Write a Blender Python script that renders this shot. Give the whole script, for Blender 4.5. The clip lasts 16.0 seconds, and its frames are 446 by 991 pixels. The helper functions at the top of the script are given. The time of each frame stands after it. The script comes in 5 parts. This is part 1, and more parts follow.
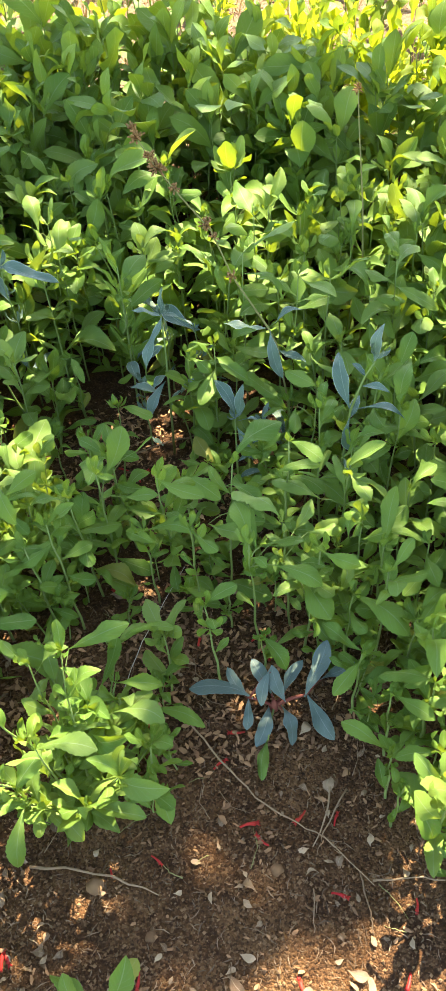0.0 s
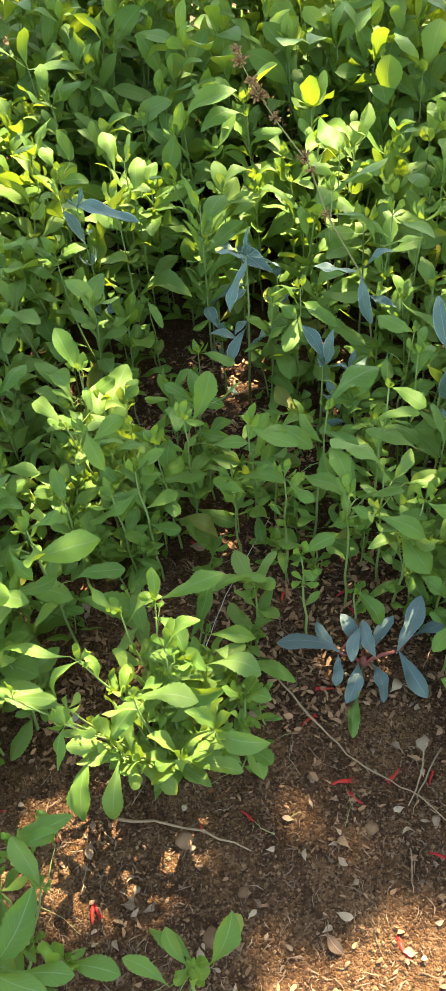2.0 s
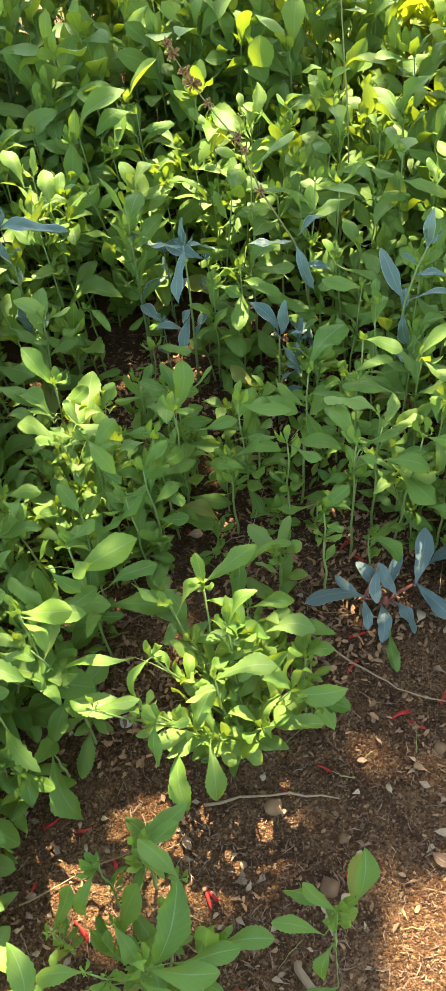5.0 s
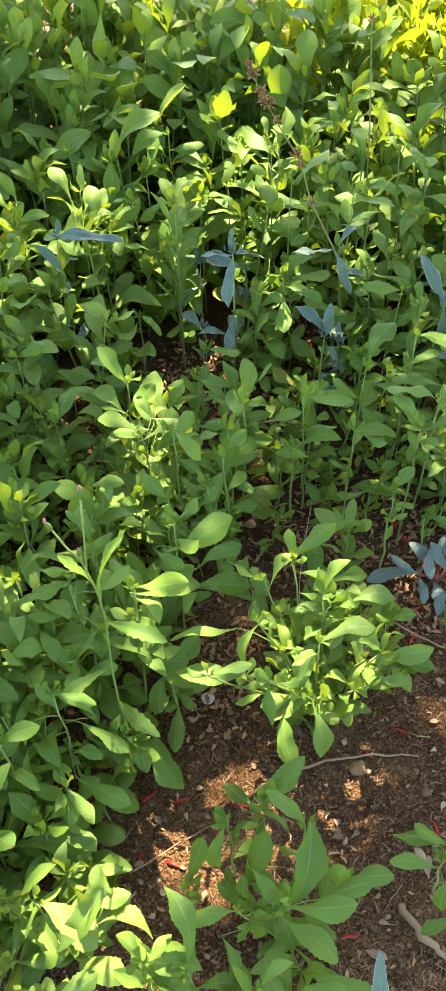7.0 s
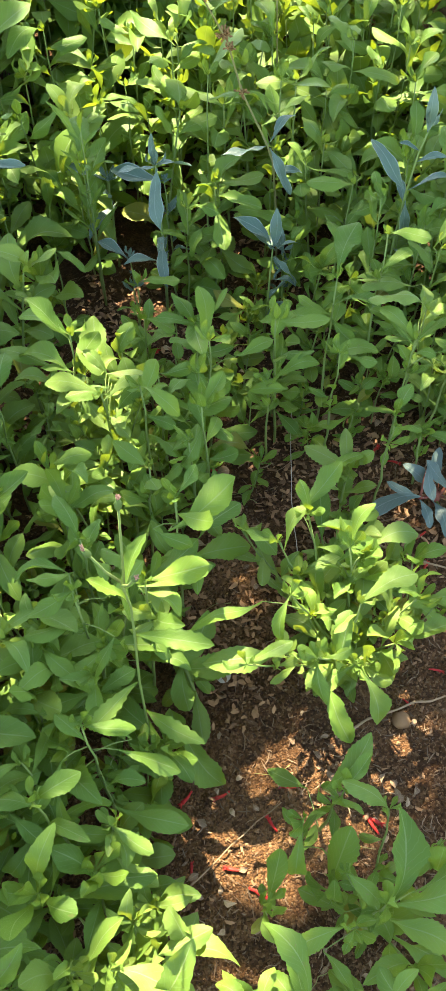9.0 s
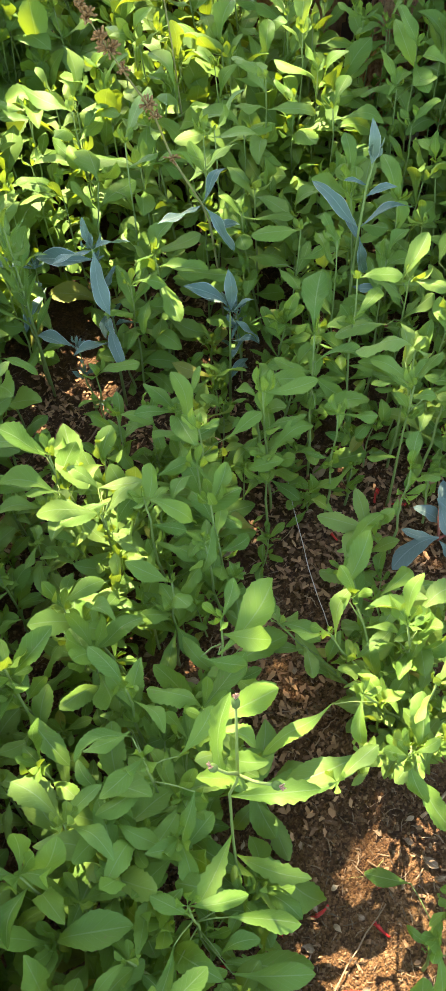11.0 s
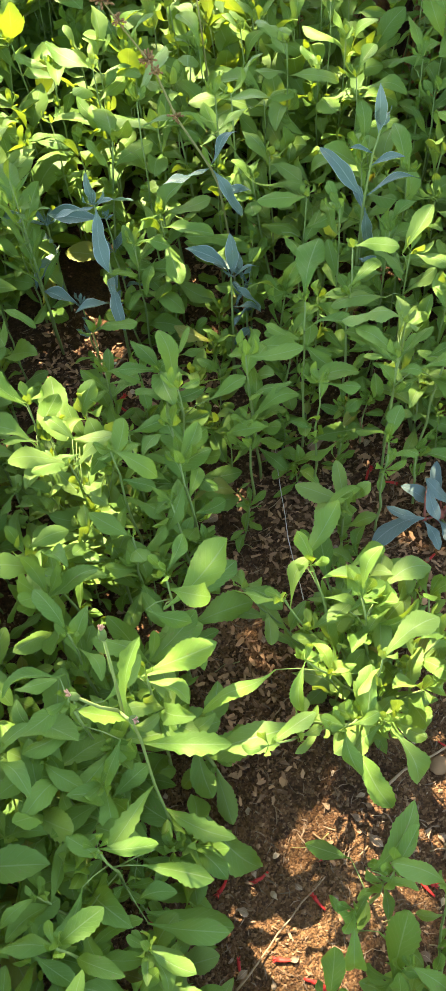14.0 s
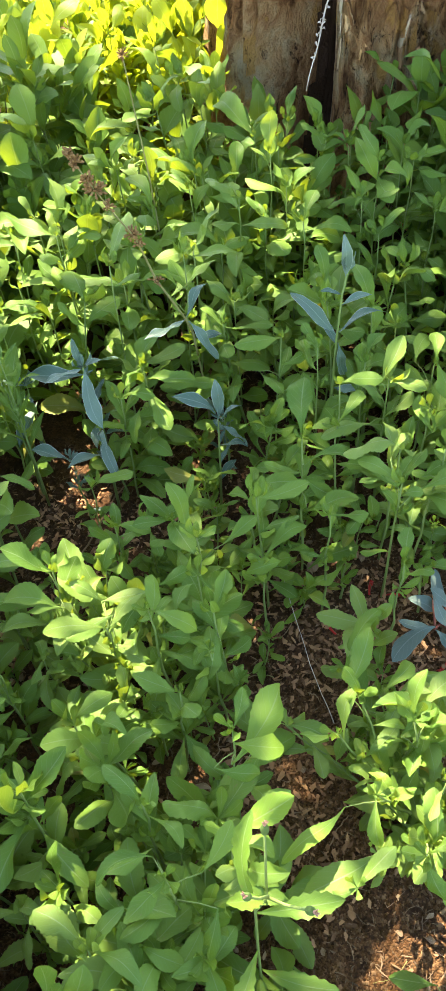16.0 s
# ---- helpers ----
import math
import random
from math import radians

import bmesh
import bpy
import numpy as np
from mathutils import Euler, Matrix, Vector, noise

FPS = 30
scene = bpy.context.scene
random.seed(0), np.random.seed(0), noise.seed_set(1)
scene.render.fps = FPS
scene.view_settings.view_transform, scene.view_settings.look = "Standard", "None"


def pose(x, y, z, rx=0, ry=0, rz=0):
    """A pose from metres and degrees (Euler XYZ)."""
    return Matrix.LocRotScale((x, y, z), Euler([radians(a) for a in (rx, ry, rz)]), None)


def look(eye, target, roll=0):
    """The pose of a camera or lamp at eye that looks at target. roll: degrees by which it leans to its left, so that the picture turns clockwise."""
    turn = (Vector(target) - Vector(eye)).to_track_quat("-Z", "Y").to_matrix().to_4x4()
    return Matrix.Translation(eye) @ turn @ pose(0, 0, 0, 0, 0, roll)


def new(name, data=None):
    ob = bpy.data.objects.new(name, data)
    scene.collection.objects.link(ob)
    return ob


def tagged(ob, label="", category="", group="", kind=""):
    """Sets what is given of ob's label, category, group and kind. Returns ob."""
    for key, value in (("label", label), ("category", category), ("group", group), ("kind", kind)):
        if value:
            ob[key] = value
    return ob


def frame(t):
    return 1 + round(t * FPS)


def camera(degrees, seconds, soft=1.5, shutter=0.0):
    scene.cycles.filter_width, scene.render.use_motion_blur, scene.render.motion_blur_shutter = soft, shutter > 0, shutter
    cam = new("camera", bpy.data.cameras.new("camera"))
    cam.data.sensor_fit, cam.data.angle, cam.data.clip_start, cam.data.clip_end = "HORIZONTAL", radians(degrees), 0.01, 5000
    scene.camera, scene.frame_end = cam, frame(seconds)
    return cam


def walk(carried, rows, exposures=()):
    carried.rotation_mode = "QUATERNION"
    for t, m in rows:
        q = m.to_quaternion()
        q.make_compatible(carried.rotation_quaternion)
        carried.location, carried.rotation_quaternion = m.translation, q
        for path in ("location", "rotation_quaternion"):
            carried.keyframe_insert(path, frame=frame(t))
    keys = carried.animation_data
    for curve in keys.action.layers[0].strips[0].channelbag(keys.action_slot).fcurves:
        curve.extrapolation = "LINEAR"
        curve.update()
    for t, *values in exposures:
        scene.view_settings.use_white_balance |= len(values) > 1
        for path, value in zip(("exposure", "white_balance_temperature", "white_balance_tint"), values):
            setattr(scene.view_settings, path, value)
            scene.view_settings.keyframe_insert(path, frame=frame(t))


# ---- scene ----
cam = camera(27.9, 16.0, 1.3)
PATH = [
    (0, (0.039, -0.006, 1.364), (-0.074, 1.279, -0.164), -5.3),
    (0.5, (-0.006, -0.005, 1.347), (-0.132, 1.252, -0.204), -5.1),
    (1, (-0.049, 0.005, 1.344), (-0.2, 1.247, -0.217), -5.5),
    (1.5, (-0.071, 0.015, 1.338), (-0.237, 1.246, -0.229), -5.9),
    (2, (-0.073, 0.004, 1.316), (-0.236, 1.226, -0.259), -6.5),
    (2.5, (-0.059, 0.006, 1.309), (-0.224, 1.204, -0.284), -9.0),
    (3, (-0.072, 0.01, 1.316), (-0.229, 1.195, -0.288), -11.0),
    (3.2, (-0.083, 0.009, 1.318), (-0.236, 1.193, -0.287), -11.0),
    (5.3, (-0.374, -0.033, 1.349), (-0.18, 1.16, -0.244), -6.4),
    (5.5, (-0.422, -0.037, 1.353), (-0.208, 1.153, -0.24), -5.8),
    (6, (-0.493, -0.058, 1.352), (-0.23, 1.13, -0.235), -4.4),
    (6.5, (-0.536, -0.094, 1.365), (-0.207, 1.098, -0.207), -2.5),
    (7, (-0.577, -0.077, 1.382), (-0.235, 1.13, -0.175), -2.1),
    (7.5, (-0.585, -0.013, 1.331), (-0.115, 1.149, -0.227), -0.6),
    (8, (-0.619, 0.069, 1.305), (-0.046, 1.113, -0.302), -1.8),
    (8.5, (-0.644, 0.116, 1.293), (-0.095, 1.111, -0.353), -0.9),
    (9, (-0.673, 0.145, 1.276), (-0.141, 1.094, -0.403), -0.6),
    (9.5, (-0.684, 0.236, 1.291), (-0.095, 1.147, -0.389), -4.1),
    (9.7, (-0.695, 0.265, 1.296), (-0.084, 1.162, -0.384), -4.5),
    (11.8, (-0.683, 0.352, 1.23), (0.01, 1.205, -0.441), -4.9),
    (12, (-0.66, 0.326, 1.225), (-0.032, 1.235, -0.443), -7.2),
    (12.5, (-0.617, 0.266, 1.225), (-0.054, 1.208, -0.447), -6.8),
    (13, (-0.62, 0.255, 1.224), (-0.065, 1.195, -0.452), -6.4),
    (13.5, (-0.621, 0.244, 1.227), (-0.076, 1.188, -0.449), -7.6),
    (14, (-0.613, 0.245, 1.235), (-0.057, 1.178, -0.444), -7.3),
    (14.5, (-0.625, 0.282, 1.241), (-0.055, 1.208, -0.438), -7.3),
    (15, (-0.654, 0.317, 1.271), (-0.02, 1.207, -0.404), -6.3),
    (15.5, (-0.684, 0.345, 1.299), (0.023, 1.255, -0.336), -6.5),
    (16, (-0.697, 0.371, 1.314), (0.121, 1.293, -0.261), -5.7),
]
EXPOSURE = 3.33
walk(cam, [(t, look(eye, target, roll)) for t, eye, target, roll in PATH], [(0, EXPOSURE - 0.06, 7600, 10), (5, EXPOSURE - 0.09, 7600, 10), (8, EXPOSURE - 0.07, 7600, 10), (9.7, EXPOSURE, 7550, 10), (12, EXPOSURE + 0.03, 7500, 10), (16, EXPOSURE + 0.05, 7500, 10)])

# ---- light ----
SUN_ELEV, SUN_AZ = 54.0, 18.0          # azimuth: degrees to the right of +y
SUN_DIR = Vector((math.sin(radians(SUN_AZ)) * math.cos(radians(SUN_ELEV)),
                  math.cos(radians(SUN_AZ)) * math.cos(radians(SUN_ELEV)), math.sin(radians(SUN_ELEV))))
sun = new("sun", bpy.data.lights.new("sun", "SUN"))
sun.data.energy, sun.data.angle, sun.data.color = 3.35, radians(0.53), (1.0, 0.92, 0.79)
sun.matrix_world = Matrix.Translation((0, 0, 8)) @ SUN_DIR.to_track_quat("Z", "Y").to_matrix().to_4x4()
world = bpy.data.worlds.new("world")
scene.world = world
world.use_nodes = True
wn = world.node_tree.nodes
sky = wn.new("ShaderNodeTexSky")
sky.sky_type, sky.sun_disc = "NISHITA", False
sky.sun_elevation, sky.sun_rotation = radians(SUN_ELEV), radians(SUN_AZ)
wn["Background"].inputs["Strength"].default_value = 0.097
world.node_tree.links.new(sky.outputs["Color"], wn["Background"].inputs["Color"])


# ---- materials ----
class Mat:
    """A node material and short ways to wire it."""
    def __init__(self, name):
        self.m = bpy.data.materials.new(name)
        self.m.use_nodes = True
        self.t = self.m.node_tree
        self.b = self.t.nodes["Principled BSDF"]
        self.out = self.t.nodes["Material Output"]

    def n(self, kind, **inputs):
        node = self.t.nodes.new("ShaderNode" + kind)
        for key, value in inputs.items():
            self.put(node.inputs[key.replace("_", " ")], value)
        return node

    def put(self, socket, value):
        if isinstance(value, bpy.types.NodeSocket):
            self.t.links.new(value, socket)
        else:
            socket.default_value = value

    def noise(self, vec, scale, detail=4.0, rough=0.6):
        node = self.n("TexNoise", Scale=scale, Detail=detail, Roughness=rough)
        self.put(node.inputs["Vector"], vec)
        return node.outputs["Fac"]

    def math(self, op, a, b=0.0, c=0.0):
        node = self.t.nodes.new("ShaderNodeMath")
        node.operation = op
        for k, value in enumerate((a, b, c)):
            self.put(node.inputs[k], value)
        return node.outputs[0]

    def mix(self, fac, a, b):
        node = self.t.nodes.new("ShaderNodeMix")
        node.data_type = "RGBA"
        self.put(node.inputs[0], fac)
        self.put(node.inputs[6], a)
        self.put(node.inputs[7], b)
        return node.outputs[2]

    def ramp(self, fac, stops):
        node = self.t.nodes.new("ShaderNodeValToRGB")
        while len(node.color_ramp.elements) < len(stops):
            node.color_ramp.elements.new(0.5)
        for e, (p, c) in zip(node.color_ramp.elements, stops):
            e.position, e.color = p, (*c, 1)
        self.put(node.inputs["Fac"], fac)
        return node.outputs["Color"]

    def bump(self, height, strength, distance):
        node = self.n("Bump", Strength=strength, Distance=distance)
        self.put(node.inputs["Height"], height)
        self.put(self.b.inputs["Normal"], node.outputs["Normal"])
        return node.outputs["Normal"]


def rgb(r, g, b):
    return (r, g, b, 1.0)


def leaf_material(name, dark, light, pale, glow, through_share, rough=0.55, sheen=0.0, edge=0.0):
    """Leaf blade: colour varied from leaf to leaf, pale midrib and side veins, light passing through."""
    q = Mat(name)
    rnd = q.math("FRACT", q.math("ADD", q.n("ObjectInfo").outputs["Random"], q.n("NewGeometry").outputs["Random Per Island"]))
    uv = q.n("UVMap").outputs["UV"]
    sep = q.n("SeparateXYZ", Vector=uv).outputs
    side = q.math("ABSOLUTE", q.math("SUBTRACT", sep["Y"], 0.5))
    mid = q.math("LESS_THAN", side, 0.022)
    vein = q.math("PINGPONG", q.math("SUBTRACT", q.math("MULTIPLY", sep["X"], 9.0), q.math("MULTIPLY", side, 5.0)), 0.5)
    vein = q.math("LESS_THAN", vein, 0.05)
    obj = q.n("TexCoord").outputs["Object"]
    pos = q.n("NewGeometry").outputs["Position"]
    col = q.mix(rnd, rgb(*dark), rgb(*light))
    col = q.mix(q.math("MULTIPLY", q.noise(pos, 40, 3), 0.16), col, rgb(*pale))
    col = q.mix(q.math("MULTIPLY", mid, 0.75), col, rgb(*pale))
    col = q.mix(q.math("MULTIPLY", vein, 0.20), col, rgb(*pale))
    if edge:
        rim = q.math("GREATER_THAN", side, 0.462)
        col = q.mix(q.math("MULTIPLY", rim, edge), col, rgb(0.45, 0.50, 0.44))
    spot = q.math("MULTIPLY", q.math("GREATER_THAN", q.noise(pos, 160, 2), 0.70), 0.5)
    col = q.mix(spot, col, rgb(0.16, 0.11, 0.05))
    q.put(q.b.inputs["Base Color"], col)
    q.b.inputs["Roughness"].default_value = rough
    q.b.inputs["Sheen Weight"].default_value = sheen
    q.b.inputs["Specular IOR Level"].default_value = 0.22
    h = q.math("ADD", q.math("MULTIPLY", q.noise(pos, 420, 4), 0.5), q.math("MULTIPLY", q.math("ADD", mid, q.math("MULTIPLY", vein, 0.6)), -0.6))
    nrm = q.bump(h, 0.55, 0.0012)
    tr = q.n("BsdfTranslucent", Color=q.mix(rnd, rgb(*glow), rgb(glow[0] * 1.25, glow[1] * 1.1, glow[2])))
    q.put(tr.inputs["Normal"], nrm)
    mixer = q.n("MixShader", Fac=through_share)
    q.t.links.new(q.b.outputs[0], mixer.inputs[1])
    q.t.links.new(tr.outputs[0], mixer.inputs[2])
    q.t.links.new(mixer.outputs[0], q.out.inputs["Surface"])
    return q.m


LEAF = leaf_material("green_leaf", (0.059, 0.134, 0.015), (0.118, 0.212, 0.026), (0.184, 0.258, 0.092), (0.31, 0.44, 0.024), 0.24)
YOUNG = leaf_material("young_leaf", (0.086, 0.170, 0.024), (0.138, 0.216, 0.038), (0.195, 0.262, 0.105), (0.38, 0.52, 0.035), 0.24)
ROSETTE = leaf_material("rosette_leaf", (0.078, 0.125, 0.104), (0.125, 0.178, 0.150), (0.19, 0.24, 0.21), (0.06, 0.15, 0.06), 0.12, 0.42, edge=0.12)
BLUE = leaf_material("blue_grey_leaf", (0.062, 0.118, 0.084), (0.120, 0.185, 0.135), (0.20, 0.27, 0.205), (0.10, 0.20, 0.06), 0.14, 0.42, edge=0.5)
# yellower leaf for the back herbs, with the sun's glow put in its colour
SUN_TINTED = leaf_material("sun_tinted_leaf", (0.105, 0.175, 0.018), (0.190, 0.245, 0.030), (0.24, 0.29, 0.10), (0.50, 0.61, 0.03), 0.42)
CROWN = leaf_material("crown_leaf", (0.043, 0.079, 0.022), (0.065, 0.101, 0.029), (0.086, 0.122, 0.050), (0.14, 0.24, 0.03), 0.25)
DRY = leaf_material("dry_leaf", (0.120, 0.066, 0.034), (0.420, 0.300, 0.175), (0.420, 0.320, 0.205), (0.30, 0.18, 0.08), 0.12, 0.7)
PETAL = leaf_material("red_petal", (0.360, 0.011, 0.014), (0.446, 0.036, 0.022), (0.468, 0.086, 0.058), (0.55, 0.04, 0.02), 0.2, 0.45)


def plain_material(name, dark, light, scale, rough=0.8, bump=0.4, depth=0.001):
    q = Mat(name)
    pos = q.n("NewGeometry").outputs["Position"]
    rnd = q.math("FRACT", q.math("ADD", q.n("ObjectInfo").outputs["Random"], q.n("NewGeometry").outputs["Random Per Island"]))
    f = q.math("ADD", q.math("MULTIPLY", q.noise(pos, scale, 5), 0.6), q.math("MULTIPLY", rnd, 0.5))
    q.put(q.b.inputs["Base Color"], q.mix(f, rgb(*dark), rgb(*light)))
    q.b.inputs["Roughness"].default_value = rough
    q.b.inputs["Specular IOR Level"].default_value = 0.15
    q.bump(q.noise(pos, scale * 5, 4), bump, depth)
    return q.m


STEM = plain_material("green_stem", (0.120, 0.175, 0.038), (0.215, 0.285, 0.090), 80, 0.7)
TWIG = plain_material("dry_twig", (0.12, 0.07, 0.035), (0.34, 0.235, 0.135), 60)
STRAW = plain_material("dry_stalk", (0.15, 0.15, 0.045), (0.29, 0.27, 0.11), 60, 0.7)
SEED = plain_material("dry_flower", (0.12, 0.065, 0.022), (0.32, 0.19, 0.075), 150)
PEBBLE = plain_material("pebble", (0.042, 0.021, 0.010), (0.30, 0.175, 0.085), 40, 0.9)
WHITE = plain_material("bleached", (0.290, 0.235, 0.175), (0.480, 0.420, 0.340), 70, 0.7)


def soil_material():
    """Crumbly brown earth: stains, crumbs and grit."""
    q = Mat("soil")
    pos = q.n("NewGeometry").outputs["Position"]
    big = q.noise(pos, 5, 4)
    grit = q.noise(pos, 170, 6, 0.7)
    col = q.ramp(big, [(0.32, (0.069, 0.031, 0.013)), (0.50, (0.138, 0.066, 0.025)), (0.70, (0.238, 0.124, 0.049))])
    mid = q.noise(pos, 38, 5, 0.65)
    col = q.mix(q.ramp(mid, [(0.50, (0, 0, 0)), (0.68, (0.6, 0.6, 0.6))]), col, rgb(0.231, 0.125, 0.057))
    col = q.mix(q.ramp(mid, [(0.30, (0.8, 0.8, 0.8)), (0.47, (0, 0, 0))]), col, rgb(0.032, 0.016, 0.008))
    vor = q.n("TexVoronoi", Scale=300.0)
    warp = q.n("TexNoise", Vector=pos, Scale=90.0)
    shift = q.t.nodes.new("ShaderNodeVectorMath")
    shift.operation = "MULTIPLY_ADD"
    q.put(shift.inputs[0], warp.outputs["Color"])
    shift.inputs[1].default_value = (0.006, 0.006, 0.006)
    q.put(shift.inputs[2], pos)
    q.put(vor.inputs["Vector"], shift.outputs[0])
    tone = q.n("SeparateXYZ", Vector=vor.outputs["Color"]).outputs["X"]
    col = q.mix(q.ramp(tone, [(0.0, (0.75, 0.75, 0.75)), (0.5, (0, 0, 0))]), col, rgb(0.043, 0.021, 0.010))
    col = q.mix(q.ramp(tone, [(0.70, (0, 0, 0)), (1.0, (0.5, 0.5, 0.5))]), col, rgb(0.322, 0.187, 0.092))
    col = q.mix(q.ramp(grit, [(0.35, (0.6, 0.6, 0.6)), (0.50, (0, 0, 0))]), col, rgb(0.038, 0.020, 0.010))
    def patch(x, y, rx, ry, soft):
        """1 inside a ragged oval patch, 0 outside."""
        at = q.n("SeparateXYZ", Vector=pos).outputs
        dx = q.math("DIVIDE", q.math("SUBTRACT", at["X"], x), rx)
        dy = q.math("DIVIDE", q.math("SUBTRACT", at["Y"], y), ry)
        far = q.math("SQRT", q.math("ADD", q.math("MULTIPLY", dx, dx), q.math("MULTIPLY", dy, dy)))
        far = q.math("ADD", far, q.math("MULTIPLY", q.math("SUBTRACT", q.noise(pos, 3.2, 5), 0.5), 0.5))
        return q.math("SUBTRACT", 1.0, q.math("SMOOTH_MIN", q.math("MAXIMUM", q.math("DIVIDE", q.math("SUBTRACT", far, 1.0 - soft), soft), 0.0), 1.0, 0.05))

    # dark litter and painted shade in the bed, pale dry litter behind it
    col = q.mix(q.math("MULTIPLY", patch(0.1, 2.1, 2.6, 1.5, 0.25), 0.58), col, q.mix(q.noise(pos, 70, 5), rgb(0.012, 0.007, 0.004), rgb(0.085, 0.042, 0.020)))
    col = q.mix(q.math("MULTIPLY", patch(0.3, 3.7, 2.6, 1.25, 0.4), 0.75), col, q.mix(q.noise(pos, 45, 5), rgb(0.17, 0.105, 0.066), rgb(0.44, 0.31, 0.215)))
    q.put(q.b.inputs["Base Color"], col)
    q.b.inputs["Roughness"].default_value = 0.95
    q.b.inputs["Specular IOR Level"].default_value = 0.15
    h = q.math("ADD", q.math("MULTIPLY", grit, 1.0), q.math("ADD", q.math("MULTIPLY", q.noise(pos, 60, 4), 1.2), q.math("MULTIPLY", vor.outputs["Distance"], -0.5)))
    q.bump(h, 1.0, 0.011)
    return q.m


def bark_material():
    """Old flaking bark: tan-grey plates, brown and rust-orange patches, fibrous grain, dark clefts."""
    q = Mat("bark")
    pos = q.n("NewGeometry").outputs["Position"]
    warp = q.t.nodes.new("ShaderNodeVectorMath")
    warp.operation = "MULTIPLY_ADD"
    q.put(warp.inputs[0], q.n("TexNoise", Vector=pos, Scale=7.0, Detail=4.0).outputs["Color"])
    warp.inputs[1].default_value = (0.13, 0.13, 0.10)
    q.put(warp.inputs[2], q.n("Mapping", Vector=pos, Scale=(1, 1, 0.42)).outputs["Vector"])
    w = warp.outputs[0]
    fib = q.noise(q.n("Mapping", Vector=w, Scale=(1, 1, 0.5)).outputs["Vector"], 48, 8, 0.72)
    patch = q.noise(w, 13, 6, 0.62)
    rust = q.noise(w, 12, 3, 0.5)
    fine = q.noise(w, 240, 6, 0.75)
    flake = q.noise(pos, 34, 5, 0.65)
    col = q.ramp(patch, [(0.38, (0.170, 0.072, 0.028)), (0.46, (0.430, 0.210, 0.085)), (0.53, (0.560, 0.320, 0.145)), (0.62, (0.620, 0.430, 0.235)), (0.72, (0.640, 0.520, 0.360))])
    col = q.mix(q.ramp(rust, [(0.58, (0, 0, 0)), (0.63, (0.85, 0.85, 0.85))]), col, rgb(0.560, 0.290, 0.080))
    col = q.mix(q.ramp(flake, [(0.34, (0.7, 0.7, 0.7)), (0.44, (0, 0, 0))]), col, rgb(0.300, 0.140, 0.060))
    col = q.mix(q.ramp(fib, [(0.36, (0.95, 0.95, 0.95)), (0.45, (0, 0, 0))]), col, rgb(0.050, 0.022, 0.010))
    col = q.mix(q.ramp(fine, [(0.36, (0.45, 0.45, 0.45)), (0.46, (0, 0, 0))]), col, rgb(0.160, 0.085, 0.045))
    q.put(q.b.inputs["Base Color"], col)
    q.b.inputs["Roughness"].default_value = 0.95
    q.b.inputs["Specular IOR Level"].default_value = 0.1
    q.bump(q.math("ADD", q.math("ADD", fib, q.math("MULTIPLY", fine, 0.4)), flake), 1.0, 0.040)
    return q.m


def strip_material():
    """Loose bark strips: tan, grey or orange-brown from strip to strip, fibrous along their length."""
    q = Mat("bark_strip")
    pos = q.n("NewGeometry").outputs["Position"]
    v = q.n("Mapping", Vector=pos, Scale=(1, 1, 0.2)).outputs["Vector"]
    col = q.ramp(q.n("ObjectInfo").outputs["Random"], [(0.0, (0.30, 0.16, 0.080)), (0.3, (0.44, 0.26, 0.130)), (0.55, (0.52, 0.36, 0.210)), (0.8, (0.56, 0.46, 0.330)), (1.0, (0.52, 0.28, 0.100))])
    fib = q.noise(v, 110, 6, 0.7)
    col = q.mix(q.ramp(fib, [(0.36, (0.8, 0.8, 0.8)), (0.48, (0, 0, 0))]), col, rgb(0.060, 0.032, 0.018))
    q.put(q.b.inputs["Base Color"], col)
    q.b.inputs["Roughness"].default_value = 0.95
    q.b.inputs["Specular IOR Level"].default_value = 0.1
    q.bump(fib, 1.0, 0.006)
    return q.m


SOIL, BARK, STRIP = soil_material(), bark_material(), strip_material()
# dark wood colour that stands in for shade in the trunk's cleft
CLEFT_SHADE = plain_material("cleft_shade", (0.024, 0.013, 0.008), (0.125, 0.066, 0.034), 35, 0.95, 0.9, 0.008)


# ---- mesh helpers ----
def mesh(name, verts, faces, material, uvs=None, smooth=True):
    me = bpy.data.meshes.new(name)
    me.from_pydata([tuple(v) for v in verts], [], faces)
    if uvs is not None:
        layer = me.uv_layers.new(name="UVMap")
        idx = np.empty(len(me.loops), dtype=np.int32)
        me.loops.foreach_get("vertex_index", idx)
        layer.data.foreach_set("uv", np.asarray(uvs, dtype=np.float32)[idx].ravel())
    me.polygons.foreach_set("use_smooth", [smooth] * len(me.polygons))
    me.materials.append(material)
    me.update()
    return me


def child(name, me, parent, m=None, label=""):
    """One mesh object under a thing or a part."""
    ob = new(name, me)
    ob.parent = parent
    if m is not None:
        ob.matrix_basis = m
    return tagged(ob, label)


